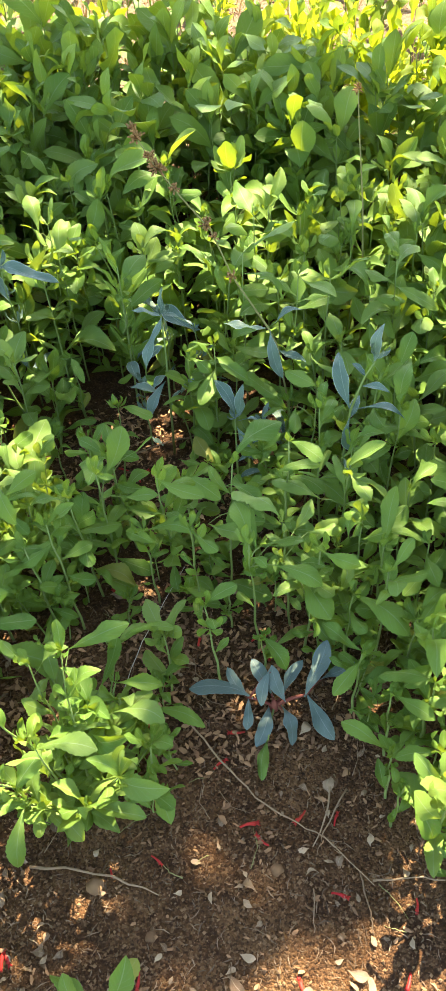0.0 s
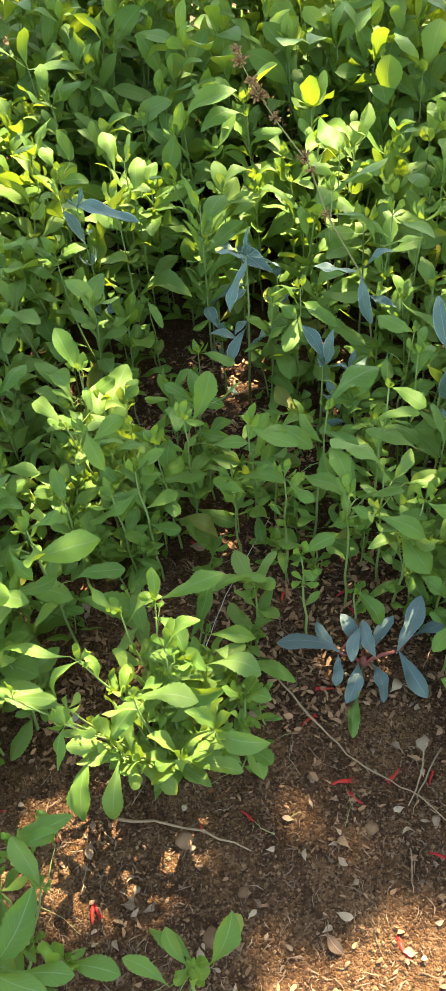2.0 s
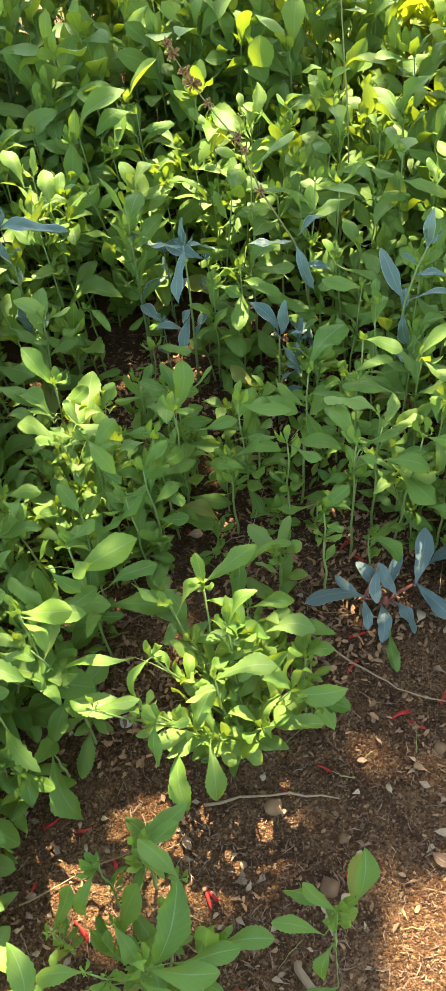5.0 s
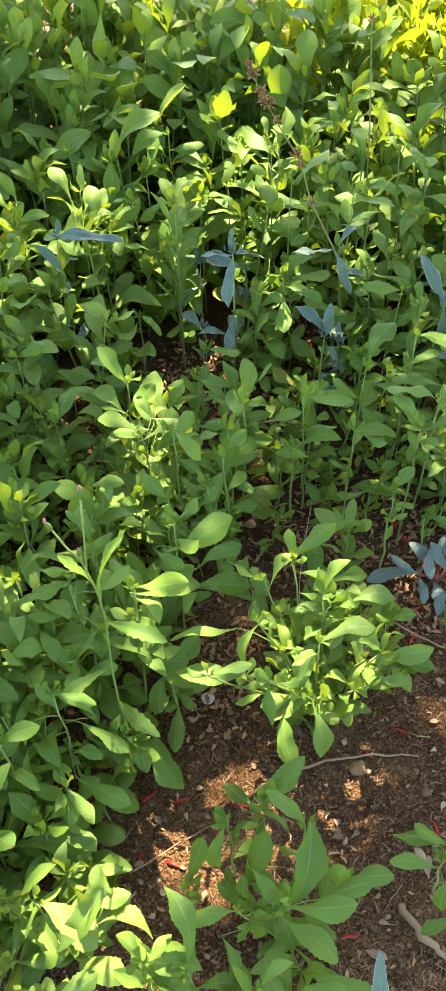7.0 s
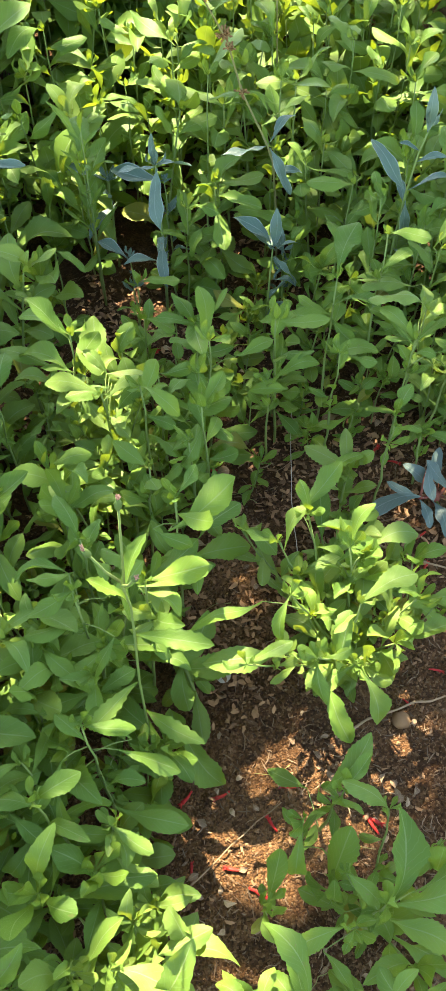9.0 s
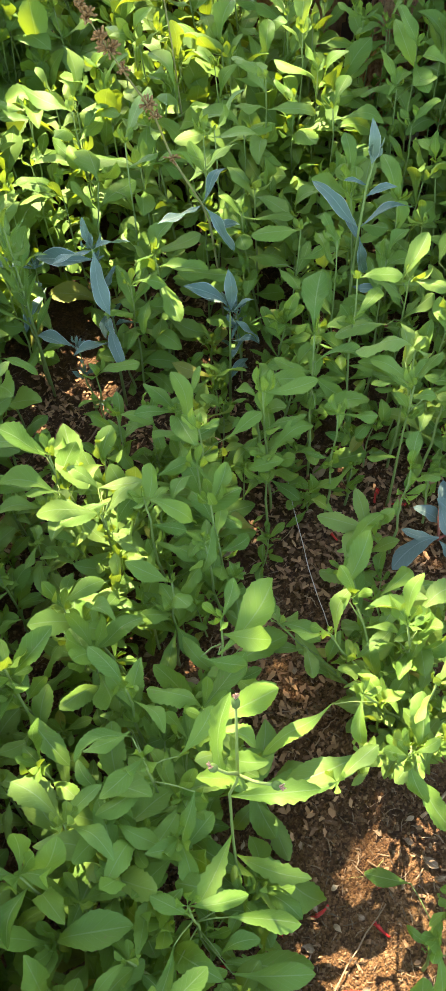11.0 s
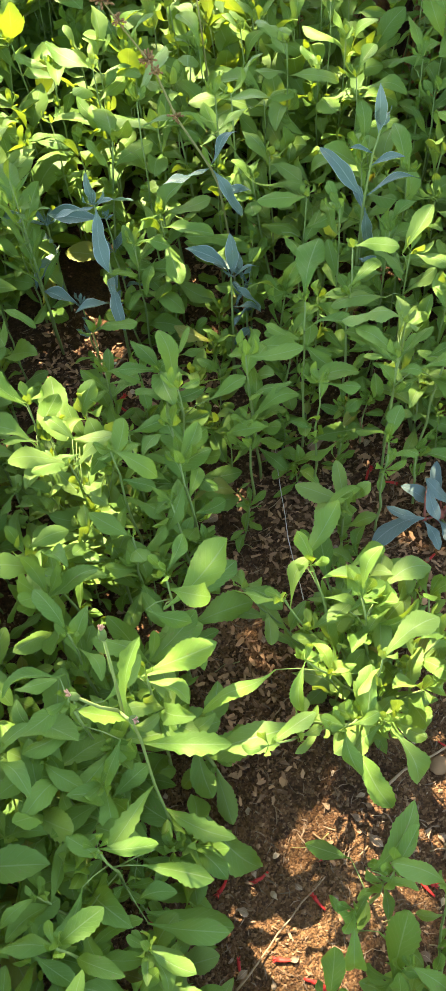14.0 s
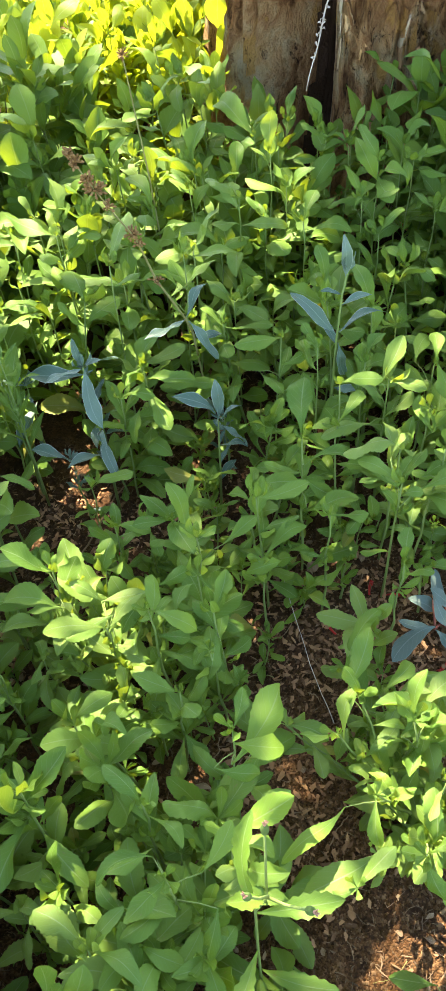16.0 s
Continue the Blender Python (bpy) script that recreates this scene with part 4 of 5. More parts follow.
set_herb("green", [(0.105, 0.776, 0.306, 0.161, 0.745, 0.306),
    (0.072, 0.789, 0.259, 0.113, 0.773, 0.269),
    (0.072, 0.807, 0.215, 0.122, 0.733, 0.185)])
set_herb("young", [(-0.078, 1.557, 0.306, -0.034, 1.516, 0.316)])
set_herb("green", [(-0.145, 0.923, 0.306, -0.068, 0.891, 0.296)])
set_herb("young", [(-0.428, 0.927, 0.302, -0.488, 0.984, 0.302),
    (-0.406, 0.942, 0.290, -0.470, 0.966, 0.280),
    (-0.401, 0.971, 0.285, -0.350, 0.936, 0.285),
    (-0.396, 0.975, 0.271, -0.412, 1.024, 0.291),
    (-0.386, 0.999, 0.228, -0.406, 1.067, 0.258),
    (-0.390, 1.023, 0.206, -0.359, 1.112, 0.256)])
set_herb("green", [(-0.246, 0.943, 0.296, -0.213, 0.937, 0.296),
    (-0.240, 0.971, 0.259, -0.210, 1.038, 0.309),
    (-0.212, 0.929, 0.256, -0.147, 0.922, 0.266)])
set_herb("green", [(-0.063, 1.251, 0.295, -0.116, 1.237, 0.295),
    (-0.082, 1.251, 0.215, -0.129, 1.223, 0.185)])
set_herb("green", [(-0.288, 0.900, 0.293, -0.292, 0.842, 0.263)])
set_herb("green", [(-0.313, 0.846, 0.291, -0.267, 0.864, 0.321)])
set_herb("green", [(-0.094, 1.669, 0.291, -0.154, 1.747, 0.301),
    (-0.129, 1.657, 0.260, -0.075, 1.646, 0.270)])
set_herb("green", [(-0.558, 1.007, 0.290, -0.516, 1.064, 0.310)])
set_herb("green", [(0.249, 0.899, 0.290, 0.293, 0.933, 0.310),
    (0.258, 0.940, 0.265, 0.315, 0.956, 0.275)])
set_herb("green", [(-0.090, 0.832, 0.289, -0.046, 0.797, 0.279)])
set_herb("young", [(0.357, 1.710, 0.289, 0.343, 1.781, 0.309)])
set_herb("green", [(-0.615, 0.566, 0.285, -0.631, 0.526, 0.255),
    (-0.613, 0.576, 0.248, -0.570, 0.597, 0.278)])
set_herb("green", [(0.202, 0.749, 0.285, 0.240, 0.788, 0.315)])
set_herb("green", [(-0.651, 0.627, 0.284, -0.633, 0.577, 0.274)])
set_herb("green", [(0.174, 0.852, 0.282, 0.159, 0.831, 0.262),
    (0.152, 0.829, 0.261, 0.181, 0.879, 0.291),
    (0.182, 0.842, 0.230, 0.246, 0.884, 0.270)])
set_herb("young", [(0.170, 1.267, 0.278, 0.159, 1.310, 0.298)])
set_herb("green", [(-0.356, 0.541, 0.275, -0.392, 0.506, 0.245),
    (-0.381, 0.566, 0.239, -0.479, 0.581, 0.239)])
set_herb("green", [(0.202, 0.805, 0.275, 0.224, 0.879, 0.325)])
set_herb("green", [(-0.236, 1.005, 0.275, -0.287, 1.034, 0.285),
    (-0.202, 1.023, 0.255, -0.163, 1.035, 0.285)])
set_herb("green", [(-0.332, 0.943, 0.273, -0.282, 0.920, 0.283),
    (-0.310, 0.926, 0.162, -0.222, 0.940, 0.172)])
set_herb("green", [(-0.727, 0.516, 0.270, -0.772, 0.514, 0.270)])
set_herb("green", [(0.307, 1.016, 0.270, 0.248, 1.058, 0.290)])
set_herb("green", [(-0.057, 1.516, 0.269, -0.106, 1.569, 0.279)])
set_herb("green", [(-0.418, 0.805, 0.268, -0.444, 0.864, 0.278)])
set_herb("young", [(-0.154, 1.628, 0.268, -0.099, 1.631, 0.278)])
set_herb("green", [(-0.349, 0.820, 0.266, -0.361, 0.841, 0.286)])
set_herb("green", [(0.271, 0.813, 0.265, 0.216, 0.831, 0.275)])
set_herb("young", [(0.383, 1.756, 0.265, 0.392, 1.855, 0.275)])
set_herb("green", [(-0.249, 0.566, 0.263, -0.202, 0.588, 0.303),
    (-0.237, 0.557, 0.240, -0.241, 0.604, 0.280),
    (-0.258, 0.574, 0.220, -0.196, 0.556, 0.220)])
set_herb("young", [(-0.282, 0.493, 0.262, -0.199, 0.491, 0.272)])
set_herb("green", [(-0.268, 0.637, 0.261, -0.269, 0.662, 0.311),
    (-0.264, 0.658, 0.237, -0.177, 0.690, 0.257)])
set_herb("green", [(-0.114, 1.257, 0.257, -0.071, 1.219, 0.257)])
set_herb("green", [(-0.536, 0.877, 0.257, -0.538, 0.910, 0.287),
    (-0.533, 0.887, 0.250, -0.475, 0.874, 0.260)])
set_herb("green", [(-0.067, 0.716, 0.256, -0.018, 0.745, 0.266)])
set_herb("green", [(-0.367, 0.461, 0.256, -0.379, 0.416, 0.216),
    (-0.351, 0.455, 0.170, -0.356, 0.380, 0.130)])
set_herb("young", [(-0.445, 0.497, 0.254, -0.383, 0.492, 0.264)])
set_herb("green", [(-0.106, 0.974, 0.251, -0.048, 0.925, 0.251)])
set_herb("young", [(-0.031, 1.298, 0.250, 0.043, 1.263, 0.260)])
set_herb("young", [(-0.318, 0.630, 0.245, -0.364, 0.663, 0.275)])
set_herb("green", [(-0.762, 0.481, 0.245, -0.742, 0.432, 0.235)])
set_herb("blue", [(-0.106, 1.359, 0.242, -0.174, 1.436, 0.242)])
set_herb("green", [(-0.237, 1.446, 0.240, -0.154, 1.475, 0.270)])
set_herb("green", [(-0.622, 0.179, 0.240, -0.558, 0.151, 0.240)])
set_herb("green", [(-0.146, 1.883, 0.237, -0.258, 1.815, 0.237)])
set_herb("green", [(-0.287, 1.083, 0.237, -0.256, 1.036, 0.237)])
set_herb("green", [(-0.576, 0.155, 0.235, -0.577, 0.244, 0.265)])
set_herb("green", [(-0.344, 1.301, 0.233, -0.315, 1.249, 0.213)])
set_herb("green", [(-0.501, 0.200, 0.232, -0.561, 0.211, 0.222),
    (-0.523, 0.195, 0.160, -0.515, 0.144, 0.140)])
set_herb("green", [(-0.245, 1.057, 0.230, -0.191, 1.036, 0.230),
    (-0.254, 1.063, 0.068, -0.202, 1.096, 0.078)])
set_herb("green", [(0.053, 1.003, 0.226, 0.124, 0.953, 0.226)])
set_herb("green", [(0.155, 0.752, 0.225, 0.234, 0.690, 0.215)])
set_herb("young", [(-0.734, 0.289, 0.220, -0.670, 0.213, 0.220)])
set_herb("green", [(0.258, 0.605, 0.220, 0.181, 0.621, 0.220)])
set_herb("green", [(-0.175, 0.886, 0.219, -0.090, 0.875, 0.229),
    (-0.151, 0.870, 0.205, -0.205, 0.892, 0.215)])
set_herb("young", [(-0.668, 0.420, 0.216, -0.641, 0.371, 0.206),
    (-0.671, 0.435, 0.175, -0.645, 0.379, 0.165),
    (-0.680, 0.399, 0.174, -0.651, 0.346, 0.154)])
set_herb("green", [(-0.506, 0.112, 0.215, -0.455, 0.129, 0.225)])
set_herb("green", [(-0.417, 0.321, 0.215, -0.367, 0.339, 0.225),
    (-0.432, 0.339, 0.186, -0.351, 0.361, 0.216),
    (-0.430, 0.332, 0.177, -0.400, 0.293, 0.167),
    (-0.416, 0.378, 0.033, -0.450, 0.427, 0.033)])
set_herb("green", [(0.316, 1.781, 0.213, 0.326, 1.688, 0.203)])
set_herb("blue", [(-0.176, 1.446, 0.211, -0.256, 1.492, 0.231),
    (-0.161, 1.456, 0.152, -0.241, 1.420, 0.122)])
set_herb("green", [(-0.465, 0.245, 0.210, -0.446, 0.201, 0.190),
    (-0.470, 0.219, 0.110, -0.507, 0.268, 0.120)])
set_herb("green", [(0.246, 0.715, 0.210, 0.292, 0.756, 0.230)])
set_herb("green", [(0.071, 1.193, 0.207, -0.015, 1.263, 0.217)])
set_herb("green", [(-0.474, 0.319, 0.201, -0.507, 0.277, 0.151),
    (-0.456, 0.292, 0.115, -0.432, 0.234, 0.085)])
set_herb("green", [(-0.247, 1.192, 0.200, -0.180, 1.165, 0.200)])
set_herb("green", [(-0.466, 0.096, 0.200, -0.401, 0.082, 0.200)])
set_herb("young", [(-0.381, 0.279, 0.200, -0.416, 0.325, 0.240)])
set_herb("green", [(0.198, 0.602, 0.200, 0.254, 0.558, 0.200)])
set_herb("young", [(-0.385, 0.510, 0.195, -0.483, 0.544, 0.205),
    (-0.417, 0.532, 0.179, -0.497, 0.561, 0.169)])
set_herb("green", [(-0.442, 0.197, 0.195, -0.354, 0.168, 0.205),
    (-0.409, 0.194, 0.190, -0.325, 0.187, 0.210),
    (-0.446, 0.183, 0.189, -0.396, 0.121, 0.169),
    (-0.433, 0.198, 0.169, -0.380, 0.271, 0.239)])
set_herb("young", [(-0.745, 0.178, 0.195, -0.677, 0.190, 0.205)])
set_herb("young", [(-0.492, 1.015, 0.191, -0.527, 1.003, 0.181)])
set_herb("green", [(0.165, 0.674, 0.190, 0.106, 0.712, 0.210)])
set_herb("young", [(-0.200, 0.580, 0.190, -0.123, 0.567, 0.190)])
set_herb("young", [(-0.307, 0.451, 0.184, -0.315, 0.378, 0.144)])
set_herb("blue", [(0.023, 1.159, 0.179, 0.034, 1.188, 0.209)])
set_herb("young", [(-0.327, 0.708, 0.165, -0.301, 0.653, 0.155)])
set_herb("green", [(-0.209, 0.701, 0.165, -0.114, 0.715, 0.195)])
set_herb("young", [(-0.689, 0.282, 0.162, -0.619, 0.275, 0.172)])
set_herb("blue", [(-0.214, 1.295, 0.161, -0.244, 1.367, 0.161)])
set_herb("green", [(0.264, 0.529, 0.160, 0.198, 0.521, 0.160)])
set_herb("green", [(-0.206, 0.644, 0.159, -0.134, 0.640, 0.159),
    (-0.230, 0.644, 0.149, -0.202, 0.701, 0.199)])
set_herb("green", [(-0.203, 0.208, 0.155, -0.234, 0.248, 0.165),
    (-0.214, 0.177, 0.155, -0.241, 0.144, 0.125),
    (-0.225, 0.187, 0.150, -0.284, 0.216, 0.150),
    (-0.180, 0.213, 0.145, -0.152, 0.261, 0.195),
    (-0.200, 0.216, 0.120, -0.259, 0.255, 0.120),
    (-0.178, 0.218, 0.110, -0.144, 0.268, 0.150),
    (-0.222, 0.136, 0.105, -0.269, 0.132, 0.095)])
set_herb("green", [(-0.377, 1.168, 0.150, -0.359, 1.182, 0.180)])
set_herb("blue", [(-0.368, 0.056, 0.150, -0.350, 0.112, 0.210)])
set_herb("green", [(-0.433, 0.861, 0.150, -0.503, 0.936, 0.160)])
set_herb("green", [(-0.549, 0.270, 0.149, -0.512, 0.306, 0.199)])
set_herb("green", [(0.014, 0.731, 0.146, 0.052, 0.686, 0.116)])
set_herb("green", [(0.197, 0.539, 0.140, 0.129, 0.588, 0.140),
    (0.191, 0.514, 0.065, 0.183, 0.549, 0.095)])
set_herb("green", [(0.210, 0.493, 0.140, 0.249, 0.428, 0.100)])
set_herb("young", [(-0.668, 0.339, 0.138, -0.621, 0.320, 0.138)])
set_herb("green", [(-0.041, 0.834, 0.117, -0.126, 0.848, 0.117)])
set_herb("blue", [(0.060, 1.199, 0.106, 0.029, 1.286, 0.126)])
set_herb("young", [(-0.532, 0.521, 0.100, -0.511, 0.439, 0.030)], 1)
set_herb("green", [(-0.067, 1.127, 0.100, -0.108, 1.182, 0.130)])
set_herb("green", [(-0.000, 1.203, 0.083, -0.011, 1.250, 0.093)])
set_herb("green", [(-0.159, 0.640, 0.082, -0.076, 0.613, 0.072)])


def blue_herb(stem, blades, label):
    """A slender blue-grey herb: the line of its stem and its leaves (base, tip)."""
    rng = random.Random(int(stem[-1][2] * 1000))
    pts = [Vector(p) for p in stem]
    leaves = [(Vector(b[:3]), Vector(b[3:]), rng.uniform(-25, 25)) for b in blades]
    for u in (0.35, 0.55, 0.75):
        base, a = along(pts, u), rng.uniform(0, 6.28)
        leaves.append((base, base + Vector((math.cos(a), math.sin(a), 0.2)) * 0.05, rng.uniform(-25, 25)))
    leaves.append((pts[-1], pts[-1] + (pts[-1] - pts[-2]).normalized() * 0.032, 0, "tip"))
    TAKEN.append((pts[0].x, pts[0].y))
    herb(pts, leaves, "blue", rng, label=label, group="blue-grey herbs", name="blue_grey_herb", thick=0.0030)


blue_herb([(0.150, 1.030, -0.01), (0.156, 1.031, 0.14), (0.160, 1.032, 0.25), (0.166, 1.033, 0.335), (0.185, 1.042, 0.395), (0.203, 1.047, 0.43)],
          [(0.165, 1.035, 0.335, 0.150, 1.118, 0.385), (0.168, 1.032, 0.337, 0.250, 0.998, 0.345), (0.165, 1.030, 0.32, 0.176, 1.020, 0.245), (0.188, 1.044, 0.395, 0.168, 1.072, 0.40), (0.198, 1.046, 0.42, 0.209, 1.062, 0.485)],
          "upright herb with dark blue-grey pale-edged leaves and budding tip")
blue_herb([(-0.165, 1.260, -0.01), (-0.160, 1.265, 0.12), (-0.156, 1.275, 0.25), (-0.156, 1.280, 0.345)],
          [(-0.156, 1.280, 0.343, -0.215, 1.308, 0.335), (-0.156, 1.281, 0.345, -0.150, 1.300, 0.39), (-0.155, 1.279, 0.34, -0.187, 1.215, 0.275), (-0.154, 1.280, 0.342, -0.098, 1.262, 0.335), (-0.162, 1.262, 0.20, -0.190, 1.195, 0.165), (-0.165, 1.262, 0.16, -0.235, 1.275, 0.175)],
          "slender herb with spreading blue-grey leaves, one hanging down")
blue_herb([(-0.030, 1.130, -0.01), (-0.028, 1.125, 0.10), (-0.026, 1.120, 0.235)],
          [(-0.026, 1.120, 0.235, -0.062, 1.188, 0.268), (-0.025, 1.121, 0.235, -0.010, 1.138, 0.30), (-0.024, 1.119, 0.23, 0.020, 1.105, 0.238), (-0.024, 1.118, 0.22, 0.004, 1.085, 0.165)],
          "low herb with narrow blue-grey leaves over dark litter")
set_herb("young", [(0.402, 1.388, 0.402, 0.421, 1.398, 0.475),
    (0.405, 1.390, 0.395, 0.440, 1.405, 0.440),
    (0.400, 1.392, 0.380, 0.372, 1.402, 0.425)])


def herb_size(x, y, rng):
    """Height and leaf length: slight seedlings between the open patches, taller broad-leaved herbs behind."""
    if y < 0.36 or (-0.72 < x < -0.48 and y < 0.52):
        return rng.uniform(0.10, 0.18), rng.uniform(0.055, 0.08)
    if -0.52 < x < -0.10 and 0.97 < y < 1.16:
        return rng.uniform(0.08, 0.14), rng.uniform(0.045, 0.065)
    if -0.35 < x < 0.1 and y < 1.15:
        return rng.uniform(0.12, 0.24), rng.uniform(0.055, 0.075)
    if y > 1.3:
        return rng.uniform(0.24, 0.37), rng.uniform(0.080, 0.108)
    if x < -0.35:
        return rng.uniform(0.18, 0.33), rng.uniform(0.062, 0.095)
    return rng.uniform(0.20, 0.34), rng.uniform(0.065, 0.09)


def in_view(x, y):
    """The stretch of the stand along which the camera passes nearest."""
    left, right = -0.92 + 0.10 * (y - 0.3), 0.28 + 0.42 * (y - 0.3)
    return left < x < right


def near_herbs():
    rng = random.Random(21)
    made = 0
    for _ in range(12000):
        if made >= 190:
            break
        x, y = rng.uniform(-1.0, 0.95), rng.uniform(0.26, 1.90)
        if not in_view(x, y) or not clear(x, y, TAKEN, 0.05 + 0.014 * y):
            continue
        TAKEN.append((x, y))
        made += 1
        h, size = herb_size(x, y, rng)
        pts, leaves = grow(x, y, h, rng, size, rng.choice((5, 6)), rng.uniform(0.10, 0.25))
        herb(pts, leaves, "young" if rng.random() < 0.3 else "green", rng, label=GREEN_LABELS[made % 2])


def stand(name, label, spots, rng, shape, sides, material=LEAF, lift=0):
    """Many herbs in one mesh of leaves, with their stems as a part."""
    verts, faces, uvs, sv, sf = [], [], [], [], []
    for x, y in spots:
        h, size, pairs, first = shape(x, y)
        pts, leaves = grow(x, y, h, rng, size, pairs, first, None, lift)
        v, f = tube(pts, [0.0024 - 0.0002 * i for i in range(len(pts))], sides)
        o = len(sv)
        sv += v
        sf += [tuple(i + o for i in face) for face in f]
        for base, tip, turn, *_ in leaves:
            bv, bf, bu = rng.choice(LOW)
            m = np.array(leaf_pose(base, tip, turn))
            o = len(verts)
            verts += (np.asarray(bv) @ m[:3, :3].T + m[:3, 3]).tolist()
            faces += [tuple(i + o for i in face) for face in bf]
            uvs += bu
    ob = tagged(new(name, mesh(name, verts, faces, material, uvs)), label, "plants", kind="stuff")
    tagged(child("stem", mesh("stem", sv, sf, STEM), ob), kind="stuff")


def far_herbs():
    """The bed beyond the near herbs: dense at first, thinning to scattered plants on pale litter behind."""
    rng = random.Random(33)
    spots = []
    for _ in range(60000):
        if len(spots) >= 2500:
            break
        y = 0.3 + 4.6 * rng.random() ** 1.1
        x = rng.uniform(-2.5, 2.7)
        rim = math.hypot((x - 0.1) / 2.5, (y - 2.2) / 2.6) + 0.18 * noise.noise(Vector((x * 1.3, y * 1.3, 0)))
        if rim > 1 or (y < 1.9 and in_view(x, y)) or not clear(x, y, (), 0) or (y < 0.55 and -1.0 < x < 0.75):
            continue
        thin = 1.0 - 0.9 * min(1.0, max(0.0, (y - 2.15 - 0.25 * max(0.0, x - 0.5)) / 0.5)) + 0.5 * noise.noise(Vector((x * 3, y * 3, 5)))
        if rng.random() > thin * (1.0 if -1.3 < x < 1.7 else 0.35):
            continue
        spots.append((x, y))
    shape = lambda x, y: (rng.uniform(0.15, 0.26) if y < 1.9 and in_view(x, y) else rng.uniform(0.26, 0.42), rng.uniform(0.085, 0.12), rng.choice((4, 5)), rng.uniform(0.15, 0.4))
    while len(spots) < 2545:
        x, y = rng.uniform(-0.9, 0.95), rng.uniform(1.40, 1.9)
        if in_view(x, y) and clear(x, y, TAKEN, 0.035):
            spots.append((x, y))
    # most herbs past the sun's edge take the leaf with glow painted in
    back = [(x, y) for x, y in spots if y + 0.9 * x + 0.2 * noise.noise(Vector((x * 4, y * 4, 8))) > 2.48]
    stand("herb_stand", "dense stand of green leafy herbs going on behind", [p for p in spots if p not in back], rng, shape, 4)
    shape = lambda x, y: (rng.uniform(0.20, 0.36), rng.uniform(0.060, 0.095), rng.choice((4, 5, 6)), rng.uniform(0.15, 0.4))
    near = [p for p in back if 0.05 < p[0] < 0.85 and p[1] < 2.75][:48]
    back = [p for p in back if p not in near]
    for x, y in near:
        h, size, pairs, first = shape(x, y)
        pts, leaves = grow(x, y, h, rng, size, pairs, first, None, 28)
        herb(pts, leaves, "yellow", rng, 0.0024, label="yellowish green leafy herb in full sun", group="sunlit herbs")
    stand("sunlit_herb_stand", "thinner stand of yellowish green herbs in full sun", [p for i, p in enumerate(back) if i % 4], rng, shape, 4, SUN_TINTED, 28)
    stand("green_herb_stand", "green herbs in full sun among sun-tinted ones", back[::4], rng, shape, 4, LEAF, 10)
    straws = []
    for _ in range(900):
        x, y = rng.uniform(-1.3, 2.0), rng.uniform(2.1, 3.6)
        a, n, h = rng.uniform(0, 6.28), rng.uniform(0.02, 0.14), rng.uniform(0.03, 0.22)
        end = Vector((x + n * math.cos(a), y + n * math.sin(a), h))
        start = Vector((x, y, -0.005))
        straws.append(tube([start, start.lerp(end, 0.5) + Vector((0, 0, 0.15 * h)), end], [0.0017, 0.0014, 0.0006], 4))
    v, f = merge(straws)
    tagged(new("dry_straw", mesh("dry_straw", v, f, plain_material("yellow_straw", (0.28, 0.22, 0.07), (0.52, 0.44, 0.20), 40, 0.8))), "dry yellow stalks standing between sunlit herbs", "straw", kind="stuff")


def seedlings():
    """Low seedlings and small leaves that fill the ground under the taller herbs; the nearest are plants of their own."""
    rng = random.Random(35)
    spots, tries = [], 0
    while len(spots) < 340 and tries < 20000:
        tries += 1
        x, y = rng.uniform(-0.95, 0.8), rng.uniform(0.28, 1.95)
        if in_view(x, y) and clear(x, y, spots[-200:], 0.028, 0.85):
            spots.append((x, y))
    shape = lambda x, y: (rng.uniform(0.05, 0.15), rng.uniform(0.030, 0.055), rng.choice((3, 4)), rng.uniform(0.15, 0.4))
    near = [p for p in spots if 0.45 < p[1] < 1.25 and -0.75 < p[0] < 0.3][:120]
    for x, y in near:
        h, size, pairs, first = shape(x, y)
        pts, leaves = grow(x, y, h, rng, size, pairs, first)
        herb(pts, leaves, "green", rng, 0.0017, "seedling", "small green seedling on dark litter under taller herbs", "seedlings")
    stand("seedlings", "low green seedlings on the earth under taller herbs", [p for p in spots if p not in near], rng, shape, 4)


near_herbs()
far_herbs()
seedlings()


